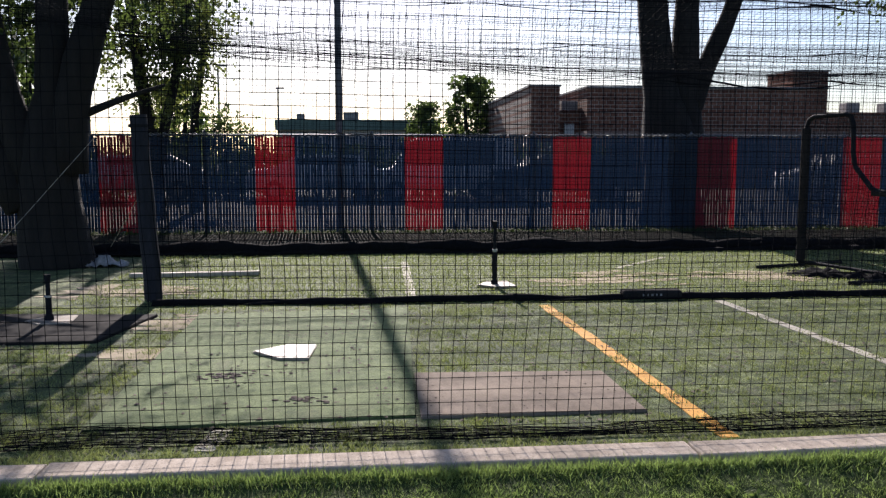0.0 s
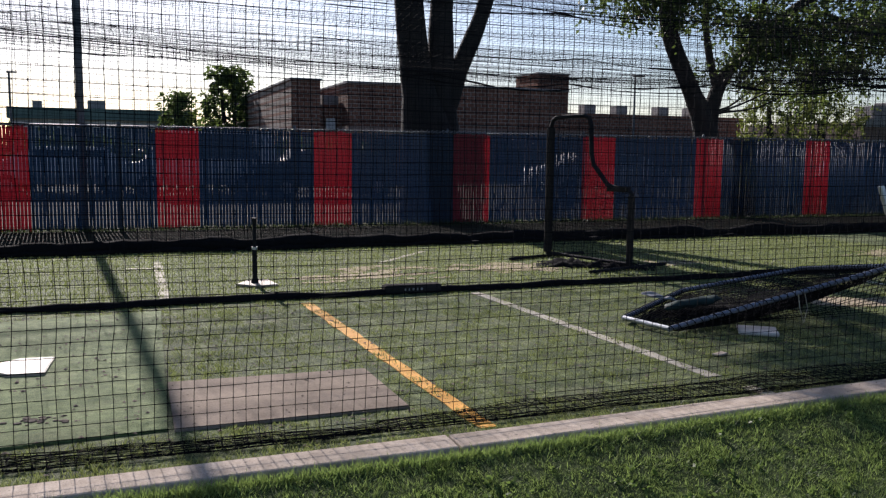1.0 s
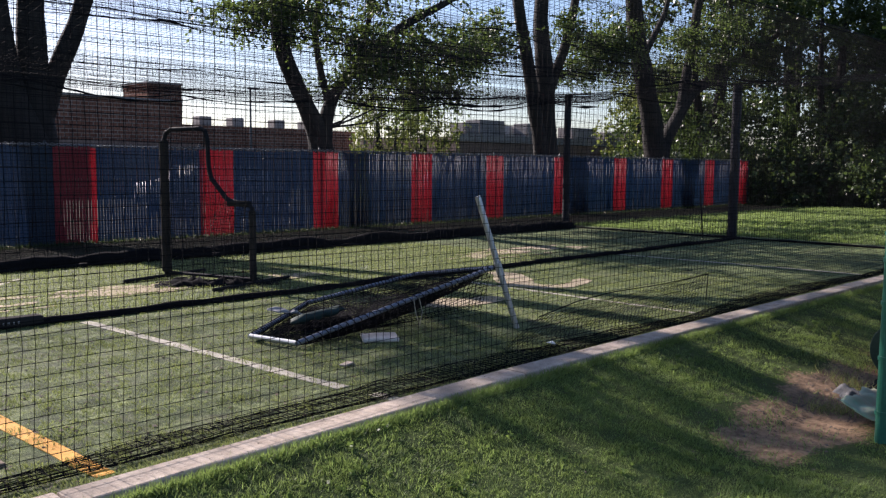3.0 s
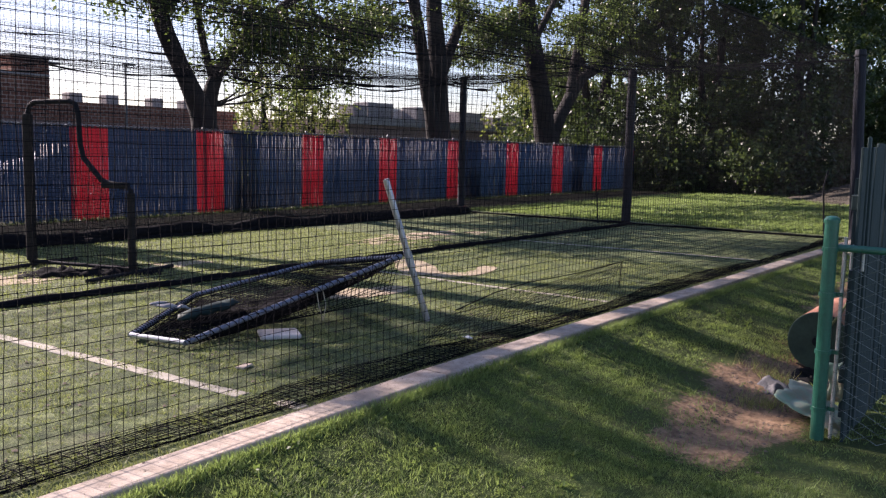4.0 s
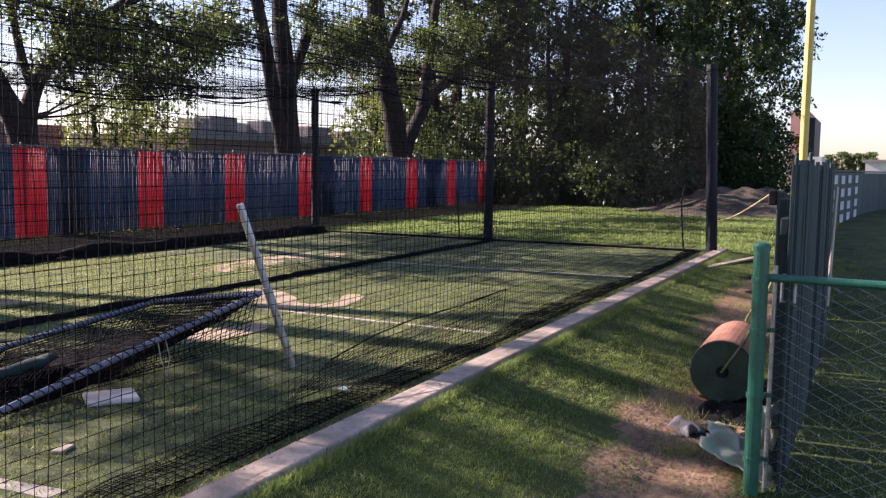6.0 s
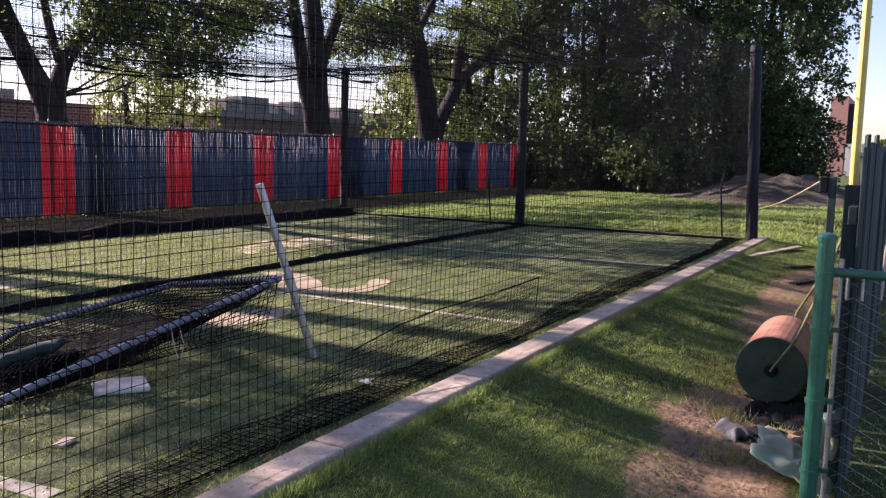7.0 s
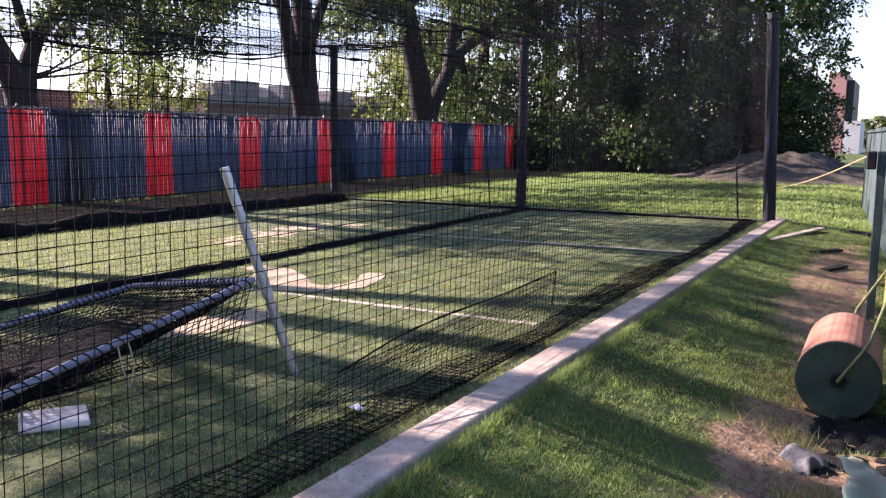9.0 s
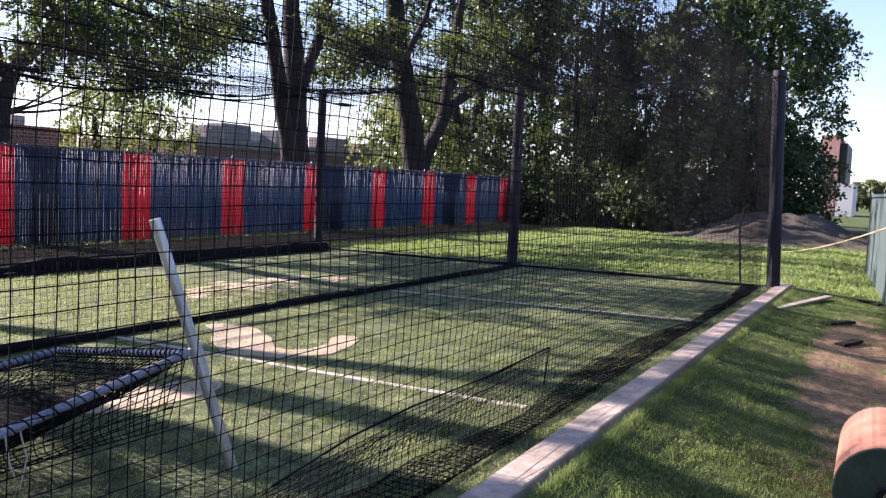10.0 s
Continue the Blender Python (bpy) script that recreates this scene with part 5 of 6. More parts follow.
# green chain-link side fence
def link_fence():
    ob = empty("chain_link_fence", "low green chain-link fence with a thick end post", "fence", (6.35, 3.23, -0.245), -3.0)
    bm = bmesh.new()
    tube(bm, [(0, 0, -0.1), (0.0, 0, 1.33)], 0.040, 16)
    post = part("end_post", bm, M["green_paint"], ob, "thick green-painted steel post")
    bm = bmesh.new()
    tube(bm, [(0, 0, 1.325), (0, 0, 1.345), (0, 0, 1.36), (0, 0, 1.367)], [0.046, 0.046, 0.034, 0.012], 16)
    part("cap", bm, M["green_paint"], post, "green-painted post cap")
    for z in (0.20, 0.55, 0.9, 1.17):
        bm = bmesh.new()
        tube(bm, [(0, 0, z - 0.012), (0, 0, z + 0.012)], 0.047, 16)
        box(bm, (0.035, -0.05, z), (0.012, 0.06, 0.024))
        part("brace_band", bm, M["green_paint"], post)
    bm = bmesh.new()
    tube(bm, [(0.02, -0.03, 1.18), (0.02, -3.2, 1.18)], 0.022, 12)
    part("top_rail", bm, M["green_paint"], ob, "green tube top rail")
    bm = bmesh.new()
    tube(bm, [(0.06, -0.06, 0.0), (0.07, -0.065, 1.24)], 0.012, 8)
    part("tension_bar", bm, M["zinc"], ob, "pale thin upright bar")
    bm = bmesh.new()
    tube(bm, [(0.02, -3.2, -0.1), (0.02, -3.2, 1.22)], 0.03, 12)
    part("line_post", bm, M["green_paint"], ob)
    me = link_mesh(3.1, 1.14, 0.066, 0.0030, "chain_link", M["green_wire"])
    w = part("chain_link", me, None, ob)
    w.matrix_basis = pose(0.02, -0.06, 0, 0, 0, -90)
    w["kind"] = "stuff"
    return ob


link_fence()
# a loose bent latch hanging at the post
bm = bmesh.new()
tube(bm, [(6.46, 3.13, 0.94), (6.46, 3.07, 0.94), (6.46, 3.07, 0.80), (6.46, 3.13, 0.80), (6.46, 3.13, 0.94)], 0.012, 8)
tagged(part("latch_frame", bm, M["zinc"]), "small bent grey metal latch on the fence post", "latch")


# lawn roller
def roller():
    ob = empty("lawn_roller", "heavy rusty steel lawn roller with green ends and a bar handle", "roller", (8.16, 3.66, 0.0), 1.0)
    R, L = 0.235, 0.95
    bm = bmesh.new()
    tube(bm, [(0, 0, 0), (0.015, 0, 0), (0.02, 0, 0), (L - 0.02, 0, 0), (L, 0, 0)], [R - 0.012, R, R, R, R - 0.012], 40, caps=False)
    part("drum", bm, M["rust"], ob, "rusty orange drum")
    for x, s in ((0.02, -1), (L - 0.02, 1)):
        bm = bmesh.new()
        tube(bm, [(x, 0, 0), (x + 0.026 * s, 0, 0), (x + 0.030 * s, 0, 0)], [R - 0.006, R + 0.001, R - 0.006], 40)
        end = part("drum_end", bm, M["drum_end"], ob, "dull green flat end plate")
        bm = bmesh.new()
        tube(bm, [(x + 0.02 * s, 0, 0), (x + 0.06 * s, 0, 0)], [0.05, 0.04], 14)
        part("hub", bm, M["black_tube"], end, "dark hub")
    for pts in ([(-0.045, 0, 0), (-0.045, -0.03, 0.05), (-0.035, -0.15, 0.24), (0.30, -0.24, 0.50), (0.95, -0.38, 1.0)], [(L + 0.04, 0, 0), (L + 0.03, -0.06, 0.26), (0.62, -0.31, 0.745)]):
        bm = bmesh.new()
        tube(bm, pts, 0.010, 8)
        part("handle_bar", bm, M["green_rust"], ob, "yellow-green handle bar")
    bm = bmesh.new()
    tube(bm, [(0.56, -0.296, 0.70), (0.66, -0.318, 0.777)], 0.020, 8)
    part("handle_joint", bm, M["rust"], ob, "rusty orange joint")
    return ob


roller()


def rag(name, at, size, seed, mat, label, category, lift=0.1, n=18):
    """A crumpled sheet lying on the ground."""
    u = np.linspace(-0.5, 0.5, n)
    X, Y = np.meshgrid(u * size[0], u * size[1], indexing="ij")
    Z = np.zeros_like(X)
    for i in range(n):
        for j in range(n):
            p = Vector((X[i, j] * 7, Y[i, j] * 7, seed))
            Z[i, j] = lift * abs(noise.noise(p)) * 1.6 + 0.3 * lift * abs(noise.noise(p * 3.1))
            X[i, j] += 0.06 * noise.noise(p * 1.3 + Vector((3, 1, 0)))
            Y[i, j] += 0.06 * noise.noise(p * 1.3 + Vector((9, 4, 0)))
    edge = np.minimum(1, 5 * (0.5 - np.maximum(np.abs(u[:, None]), np.abs(u[None, :]))))
    Z *= 0.25 + 0.75 * edge
    v = np.stack([X, Y, Z], -1).reshape(-1, 3)
    i = np.arange(n * n).reshape(n, n)
    f = np.stack([i[:-1, :-1], i[1:, :-1], i[1:, 1:], i[:-1, 1:]], -1).reshape(-1, 4)
    ob = new(name, raw_mesh(name, v, f, mat, True))
    sol = ob.modifiers.new("thickness", "SOLIDIFY")
    sol.thickness = 0.006
    ob.matrix_basis = at
    return tagged(ob, label, category)


M["sack"] = worn("crumpled_sack", (0.025, 0.025, 0.028), (0.19, 0.185, 0.18), 0.6, scale=11, fine=60)
M["tarp"] = worn("pale_green_tarp", (0.42, 0.29, 0.20), (0.24, 0.46, 0.31), 0.5, scale=2.6, fine=20)
M["black_sheet"] = worn("black_sheet", (0.005, 0.005, 0.006), (0.016, 0.016, 0.016), 0.8, scale=6, fine=50, spec=0.1)
rag("plastic_sack", pose(7.27, 3.76, -0.24, 0, 0, -25), (0.36, 0.17), 3, M["sack"], "crumpled grey plastic sack on the earth", "sack", 0.11)
# black sheet at the roller; its spread also stands for the black shadow there
rag("plastic_sheet", pose(7.75, 3.50, -0.25, 0, 0, 8), (1.25, 0.62), 13, M["black_sheet"], "crumpled black plastic sheet beside the roller, spread to stand for its shadow too", "sheet", 0.07, 26)
rag("tarpaulin", pose(6.80, 3.33, -0.17, 26, 3, 4), (0.68, 0.46), 8, M["tarp"], "crumpled pale green tarpaulin at the foot of the fence", "tarpaulin", 0.07, 24)
rag("pale_rag", pose(6.53, 3.18, 0.10, -78, 0, 80), (0.10, 0.24), 9, M["tarp"], "pale crumpled rag stuffed behind the wire fence", "rag", 0.08, 14)

# loose planks and scraps
for x, y, L, r, mat, lab in [(16.45, 4.74, 2.2, -13, "bare_wood", "pale loose plank on the grass near the cage end"), (18.0, 3.95, 0.5, 40, "black_mat", "dark piece of scrap on the grass"), (15.0, 4.25, 0.6, -35, "black_mat", "dark weathered plank on bare earth"), (13.8, 4.05, 0.5, -20, "black_mat", "dark weathered plank on bare earth")]:
    bm = bmesh.new()
    box(bm, (0, 0, 0.0), (L, 0.11, 0.03), None, 0.004)
    tagged(part("loose_plank", bm, M[mat]), lab, "plank").matrix_basis = pose(x, y, float(ground_z(x, y)) + 0.018, 0, 0, r)


# ================================================================ things in the lanes
def home_plate():
    w = 0.216
    out = [(0, 0), (0.216, -w), (0.432, -w), (0.432, w), (0.216, w)]
    ob = part("home_plate", prism(bmesh.new(), out, 0, 0.022, 0.006), M["plate"])
    ob.matrix_basis = pose(-0.36, 7.48, 0.012, 0, 0, -4)
    return tagged(ob, "scuffed white rubber home plate on the green mat", "home plate")


home_plate()


def base_pad(x, y, turn, s=0.30):
    bm = bmesh.new()
    box(bm, (0, 0, 0.018), (s, s * 0.85, 0.036), None, 0.012)
    tagged(part("base_pad", bm, M["pad_white"]), "dirty white square base pad on the turf", "base").matrix_basis = pose(x, y, 0.002, 0, 0, turn)


base_pad(5.40, 6.95, -35, 0.31)
bm = bmesh.new()
box(bm, (0, 0, 0.010), (0.12, 0.06, 0.016), None, 0.005)
tagged(part("scrap", bm, M["concrete"]), "small pale scrap lying on the turf", "scrap").matrix_basis = pose(4.60, 6.41, 0, 0, 0, 20)


def batting_tee(x, y, h, label, base="plate"):
    ob = empty("batting_tee", label, "batting tee", (x, y, 0.004), 8, group="batting tees")
    bm = bmesh.new()
    prism(bm, [(-0.2, 0), (-0.05, -0.19), (0.2, -0.19), (0.2, 0.19), (-0.05, 0.19)], 0, 0.025, 0.006)
    part("tee_base", bm, M[base], ob, "pale plate-shaped base")
    bm = bmesh.new()
    tube(bm, [(0, 0, 0.02), (0, 0, 0.06), (0, 0, 0.08), (0, 0, h * 0.55)], [0.04, 0.036, 0.026, 0.026], 14)
    part("lower_tube", bm, M["black_tube"], ob, "black rubber tube")
    bm = bmesh.new()
    tube(bm, [(0, 0, h * 0.5), (0, 0, h - 0.08), (0, 0, h)], [0.019, 0.019, 0.03], 14)
    part("upper_tube", bm, M["black_tube"], ob, "black rubber tube flaring at the top")
    bm = bmesh.new()
    tube(bm, [(0, 0, h * 0.53), (0, 0, h * 0.57)], 0.031, 14)
    part("clamp", bm, M["zinc"], ob, "small grey clamp")
    return ob


batting_tee(1.845, 10.56, 0.72, "black batting tee on a white base in the far lane")
batting_tee(-2.28, 8.83, 0.42, "short black batting tee on a pale base")


def screen_net(a, b, c, d, seed, parent, droop, n=None, cell=0.045, cord=0.0022):
    """A net laced into a frame with corners a b c d."""
    a, b, c, d = (np.array(p, float) for p in (a, b, c, d))
    nu = int(np.linalg.norm(b - a) / cell / 2) * 2 + 1
    nv = int(max(np.linalg.norm(d - a), np.linalg.norm(c - b)) / cell / 2) * 2 + 1
    U, V = np.meshgrid(np.linspace(0, 1, nu), np.linspace(0, 1, nv), indexing="ij")
    g = ((1 - U) * (1 - V))[..., None] * a + (U * (1 - V))[..., None] * b + (U * V)[..., None] * c + ((1 - U) * V)[..., None] * d
    bell = np.sin(math.pi * U) * np.sin(math.pi * V)
    g = g + bell[..., None] * np.array(droop) + (wobble(g.shape[:2], seed, [(4, 4), (10, 10)], 0.03) * np.minimum(1, bell * 3))[..., None] * np.array([0.3, 0.5, 0.8])
    g[..., 2] = np.maximum(g[..., 2], 0.012)
    v, f = cords(g, cord)
    return part("net", raw_mesh("net", v, f, M["net"]), None, parent, "black knotted net")


def lacing(bm, a, b, r, turns):
    a, b = Vector(a), Vector(b)
    d = (b - a).normalized()
    s = d.orthogonal().normalized()
    u = d.cross(s)
    n = turns * 6
    tube(bm, [a.lerp(b, k / n) + r * (math.cos(math.tau * k / 6) * s + math.sin(math.tau * k / 6) * u) for k in range(n + 1)], 0.004, 4)


def fan_net(ring, seed, parent, droop, rows=30, cord=0.0033, cell=0.045):
    """A slack net laced into a ring of rails."""
    ring = [Vector(p) for p in ring]
    centre = sum(ring, Vector()) / len(ring)
    pts = []
    for a, b in zip(ring, ring[1:] + ring[:1]):
        n = max(2, int((b - a).length / cell))
        pts += [a.lerp(b, k / n) for k in range(n)]
    rim = np.array(pts + pts[:1])
    s = np.linspace(0, 0.93, rows)
    g = rim[:, None] * (1 - s)[None, :, None] + np.array(centre)[None, None] * s[None, :, None]
    fall = np.sin(s * math.pi / 2)
    w = wobble(g.shape[:2], seed, [(6, 3), (16, 6)], 0.06)
    w[-1] = w[0]
    g[..., 2] -= droop * fall[None] ** 0.8
    g += (w * np.minimum(1, 4 * s)[None])[..., None] * np.array([0.6, 0.6, 0.5])
    g[..., 2] = np.maximum(g[..., 2], 0.014 + 0.02 * np.abs(np.sin(40 * w)))
    v, f = cords(g, cord)
    return part("net", raw_mesh("net", v, f, M["net"]), None, parent, "slack black knotted net")


def fallen_screen():
    ob = empty("fallen_screen", "fallen tubular pitching screen with torn black net, propped on one leg", "screen", (0, 0, 0))
    ring = [(4.66, 7.12, 0.05), (6.62, 6.75, 0.54), (7.02, 8.20, 0.31), (5.95, 8.72, 0.05), (4.55, 7.62, 0.05)]
    for k, (a, b) in enumerate(zip(ring, ring[1:] + ring[:1])):
        bm = bmesh.new()
        tube(bm, [a, b], 0.021, 12)
        rail = part("rail", bm, M["zinc" if k == 4 else "blue_tube"], ob, "scuffed blue-grey tube rail" if k != 4 else "bare galvanised tube rail")
        if k != 4:
            bm = bmesh.new()
            lacing(bm, a, b, 0.025, 32)
            part("lacing", bm, M["net"], rail, "black cord wound round the rail")
    fan_net(ring, 61, ob, 0.26)
    fan_net(ring, 65, ob, 0.14, rows=22, cell=0.06, cord=0.003)
    screen_net(ring[0], ring[1], (6.75, 7.0, 0.10), (5.1, 7.3, 0.03), 62, ob, (0.0, 0.10, -0.08), cord=0.0033)
    bm = bmesh.new()
    foot, top = Vector((6.668, 6.481, 0.0)), Vector((6.367, 6.714, 1.213))
    tube(bm, [foot, foot.lerp(top, 0.5), top], 0.027, 14)
    leg = part("leg", bm, M["zinc"], ob, "bright galvanised tube leg")
    j = foot.lerp(top, 0.45)
    bm = bmesh.new()
    d = (top - foot).normalized()
    tube(bm, [j - d * 0.07, j + d * 0.07], 0.034, 14)
    part("socket", bm, M["zinc"], leg, "galvanised socket")
    bm = bmesh.new()
    tube(bm, [(5.75, 6.9, 0.34), (5.76, 6.88, 0.2), (5.80, 6.87, 0.08), (5.84, 6.88, 0.2), (5.82, 6.9, 0.33)], 0.004, 5)
    part("loose_cord", bm, M["rope"], ob, "loose pale cord")
    return ob


fallen_screen()
# dark pad rolled up on the fallen screen
bm = bmesh.new()
tube(bm, [(4.98 + 0.078 * k, 7.66 + 0.012 * k, 0.115 + 0.004 * k) for k in range(10)], [0.02, 0.05, 0.06, 0.05, 0.065, 0.06, 0.05, 0.055, 0.045, 0.015], 14)
for v in bm.verts:
    v.co += 0.035 * noise.noise_vector(v.co * 13)
    v.co.z = 0.105 + (v.co.z - 0.105) * 0.7
M["dark_green"] = worn("dark_green_cloth", (0.006, 0.018, 0.015), (0.022, 0.050, 0.040), 0.75, scale=8, fine=60)
tagged(part("pad_roll", bm, M["dark_green"], smooth=True), "rolled dark green pad lying in the fallen screen", "pad")


rag("foil_scrap", pose(5.10, 7.86, 0.15, 0, 12, -15), (0.34, 0.07), 41, M["grey_cloth"], "crumpled silvery plastic strip caught in the fallen screen", "plastic scrap", 0.05, 16)


def standing_screen():
    ob = empty("pitching_screen", "black L-shaped pitching screen standing in the far lane", "screen", (6.04, 11.9, 0), -73.2)
    L = 1.45
    path = [(0, 0, 0.05), (0, 0, 1.78), (0.04, 0, 1.88), (0.12, 0, 1.92), (0.62, 0, 1.93), (0.70, 0, 1.90), (0.74, 0, 1.80), (0.76, 0, 1.45), (0.80, 0, 1.30), (1.05, 0, 1.05), (1.15, 0, 1.02), (L - 0.06, 0, 1.0), (L, 0, 0.95), (L, 0, 0.05)]
    bm = bmesh.new()
    tube(bm, path, 0.030, 10)
    part("frame", bm, M["black_tube"], ob, "bent black steel tube frame")
    bm = bmesh.new()
    tube(bm, [(0, 0, 0.07), (L, 0, 0.07)], 0.022, 10)
    part("bottom_rail", bm, M["black_tube"], ob)
    bm = bmesh.new()
    box(bm, (0, 0, 0.93), (0.10, 0.09, 1.72), None, 0.025)
    part("edge_pad", bm, M["black_mat"], ob, "black foam pad on the tall upright")
    for x in (0, L):
        bm = bmesh.new()
        tube(bm, [(x, -0.7, 0.025), (x, 0.7, 0.025)], 0.024, 10)
        part("foot", bm, M["black_tube"], ob)
    screen_net((0, 0, 0.08), (0.74, 0, 0.08), (0.74, 0, 1.88), (0, 0, 1.88), 71, ob, (0, -0.10, 0))
    screen_net((0.74, 0, 0.08), (L, 0, 0.08), (L, 0, 0.98), (0.78, 0, 1.1), 72, ob, (0, -0.12, 0))
    bm = bmesh.new()
    box(bm, (1.24, 0, 1.0), (0.36, 0.07, 0.075), None, 0.02)
    part("edge_pad", bm, M["black_mat"], ob, "black foam pad on the low corner")
    bm = bmesh.new()
    box(bm, (L, 0, 0.5), (0.075, 0.07, 0.85), None, 0.02)
    part("edge_pad", bm, M["black_mat"], ob, "black foam pad on the upright")
    return ob


standing_screen()
# flattened black net heap in front of it
rag("tangled_net", pose(6.2, 10.9, 0.0, 0, 0, -30), (1.5, 0.5), 17, M["net"], "flattened heap of black net by the standing screen", "net pile", 0.10)

# things at the edges of the lanes
bm = bmesh.new()
box(bm, (0, 0, 0.05), (0.62, 0.14, 0.09), None, 0.03)
for v in bm.verts:
    v.co.z += 0.02 * noise.noise(v.co * 6)
bucket = tagged(part("sandbag", bm, M["black_mat"]), "flat black sandbag with pale print holding down the dividing net", "sandbag")
bucket.matrix_basis = pose(3.3, 9.62, 0.0, 0, 0, 2)
for k in range(5):
    bm = bmesh.new()
    box(bm, (-0.10 + 0.045 * k, -0.073, 0.052), (0.012 if k % 2 else 0.020, 0.004, 0.022))
    part("print_mark", bm, M["grey_cloth"], bucket, "pale printed mark")
rag("white_sack", pose(-2.95, 12.7, 0.0, 0, 0, 10), (0.5, 0.3), 23, M["grey_cloth"], "pale crumpled sack beyond the far lane", "sack", 0.2)
bm = bmesh.new()
box(bm, (0, 0, 0.03), (1.5, 0.1, 0.05), None, 0.006)
tagged(part("loose_plank", bm, M["bare_wood"]), "pale plank lying across the far lane", "plank").matrix_basis = pose(-1.6, 11.6, 0, 0, 0, 4)

# guy wires at the left end
for a, b in [((-3.0, 12.8, 1.75), (-3.35, 9.0, 0.0)), ((-1.75, 9.95, 1.1), (-2.9, 12.7, 0.25))]:
    bm = bmesh.new()
    tube(bm, [a, b], 0.0035, 6)
    tagged(part("guy_wire", bm, M["rope"]), "thin pale guy wire", "wire", "guy wires")
bm = bmesh.new()
tube(bm, [(0, 0, 0), (-0.12, 0.02, 1.0)], 0.016, 8)
tagged(part("net_stake", bm, M["black_tube"]), "thin dark leaning stake in the net", "stake", "net stakes").matrix_basis = pose(17.5, 10.3, 0)
bm = bmesh.new()
tube(bm, [(0, 0, 0), (0.05, 0.05, 0.1), (-0.02, 0.1, 0.95), (0.05, 0.05, 1.25)], 0.016, 8)
tagged(part("net_stake", bm, M["black_tube"]), "thin dark bent rod beside the end post", "stake", "net stakes").matrix_basis = pose(17.6, 5.75, 0)

bm = bmesh.new()
a, b = Vector((17.9, 5.24, 0.58)), Vector((11.25, 3.70, 1.25))
tube(bm, [a.lerp(b, k / 12) - Vector((0, 0, 0.05 * math.sin(math.pi * k / 12))) for k in range(13)], 0.008, 6)
tagged(part("stay_rope", bm, M["yellow_rope"]), "yellowish rope from the end post to the board fence", "rope")

bm = bmesh.new()
box(bm, (0, 0, 0), (0.09, 0.08, 0.16), None, 0.012)
tagged(part("tension_box", bm, M["black_tube"]), "small black box where the rope is made fast", "box").matrix_basis = pose(11.2, 3.66, 1.22)
bm = bmesh.new()
box(bm, (0, 0, 0), (0.07, 0.07, 1.6), None, 0.006)
tagged(part("rope_post", bm, M["picket"]), "short weathered post that holds the rope", "post").matrix_basis = pose(11.2, 3.58, 0.5)

flap = empty("net_flap", "doubled flap of black net folded out from the kerb-side net", "net flap", (0, 0, 0))
screen_net((5.95, 5.66, 0.30), (8.62, 5.60, 0.42), (8.68, 5.82, 0.02), (5.8, 5.9, 0.02), 81, flap, (0.0, 0.08, -0.05), cell=0.05)
bm = bmesh.new()
tube(bm, [(5.95, 5.66, 0.30), (6.4, 5.62, 0.38), (6.86, 5.60, 0.41), (7.7, 5.60, 0.40), (8.61, 5.60, 0.42), (8.66, 5.64, 0.15)], 0.005, 6)
part("edge_cord", bm, M["net"], flap, "dark edge cord")
rag("paper_scrap", pose(10.88, 4.32, -0.155, 0, 0, 30), (0.16, 0.12), 33, M["white_sign"], "crumpled white paper on the lawn", "paper", 0.05, 10)

rag("paper_scrap", pose(6.24, 5.76, 0.03, 0, 0, 70), (0.08, 0.05), 35, M["white_sign"], "small white scrap caught in the net foot", "paper", 0.03, 10)

# clods and divots on the mat
rng = random.Random(30)
for cx, cy, n in ((-0.45, 6.85, 60), (0.1, 6.28, 36)):
    bm = bmesh.new()
    for _ in range(n):
        r = rng.uniform(0.004, 0.017)
        m = Matrix.Translation((rng.gauss(0, 0.085), rng.gauss(0, 0.045), 0.004)) @ Matrix.Diagonal((r * 1.6, r, r * 0.5, 1))
        bmesh.ops.create_icosphere(bm, subdivisions=1, radius=1.0, matrix=m)
    tagged(part("soil_clods", bm, M["soil"]), "dark clods of earth on the green mat", "clods", kind="stuff").matrix_basis = pose(cx, cy, 0.012)


# ================================================================ grass
def patchy(x, y, size, seed):
    """Smooth uneven values from 0 to 1 over the plan, in patches of about that size."""
    table = np.random.default_rng(seed).random((257, 257))
    u, v = x / size + 1000.0, y / size + 1000.0
    i, j = np.floor(u).astype(int), np.floor(v).astype(int)
    a, b = u - i, v - j
    a, b = a * a * (3 - 2 * a), b * b * (3 - 2 * b)
    i, j = i % 256, j % 256
    return (table[i, j] * (1 - a) + table[i + 1, j] * a) * (1 - b) + (table[i, j + 1] * (1 - a) + table[i + 1, j + 1] * a) * b


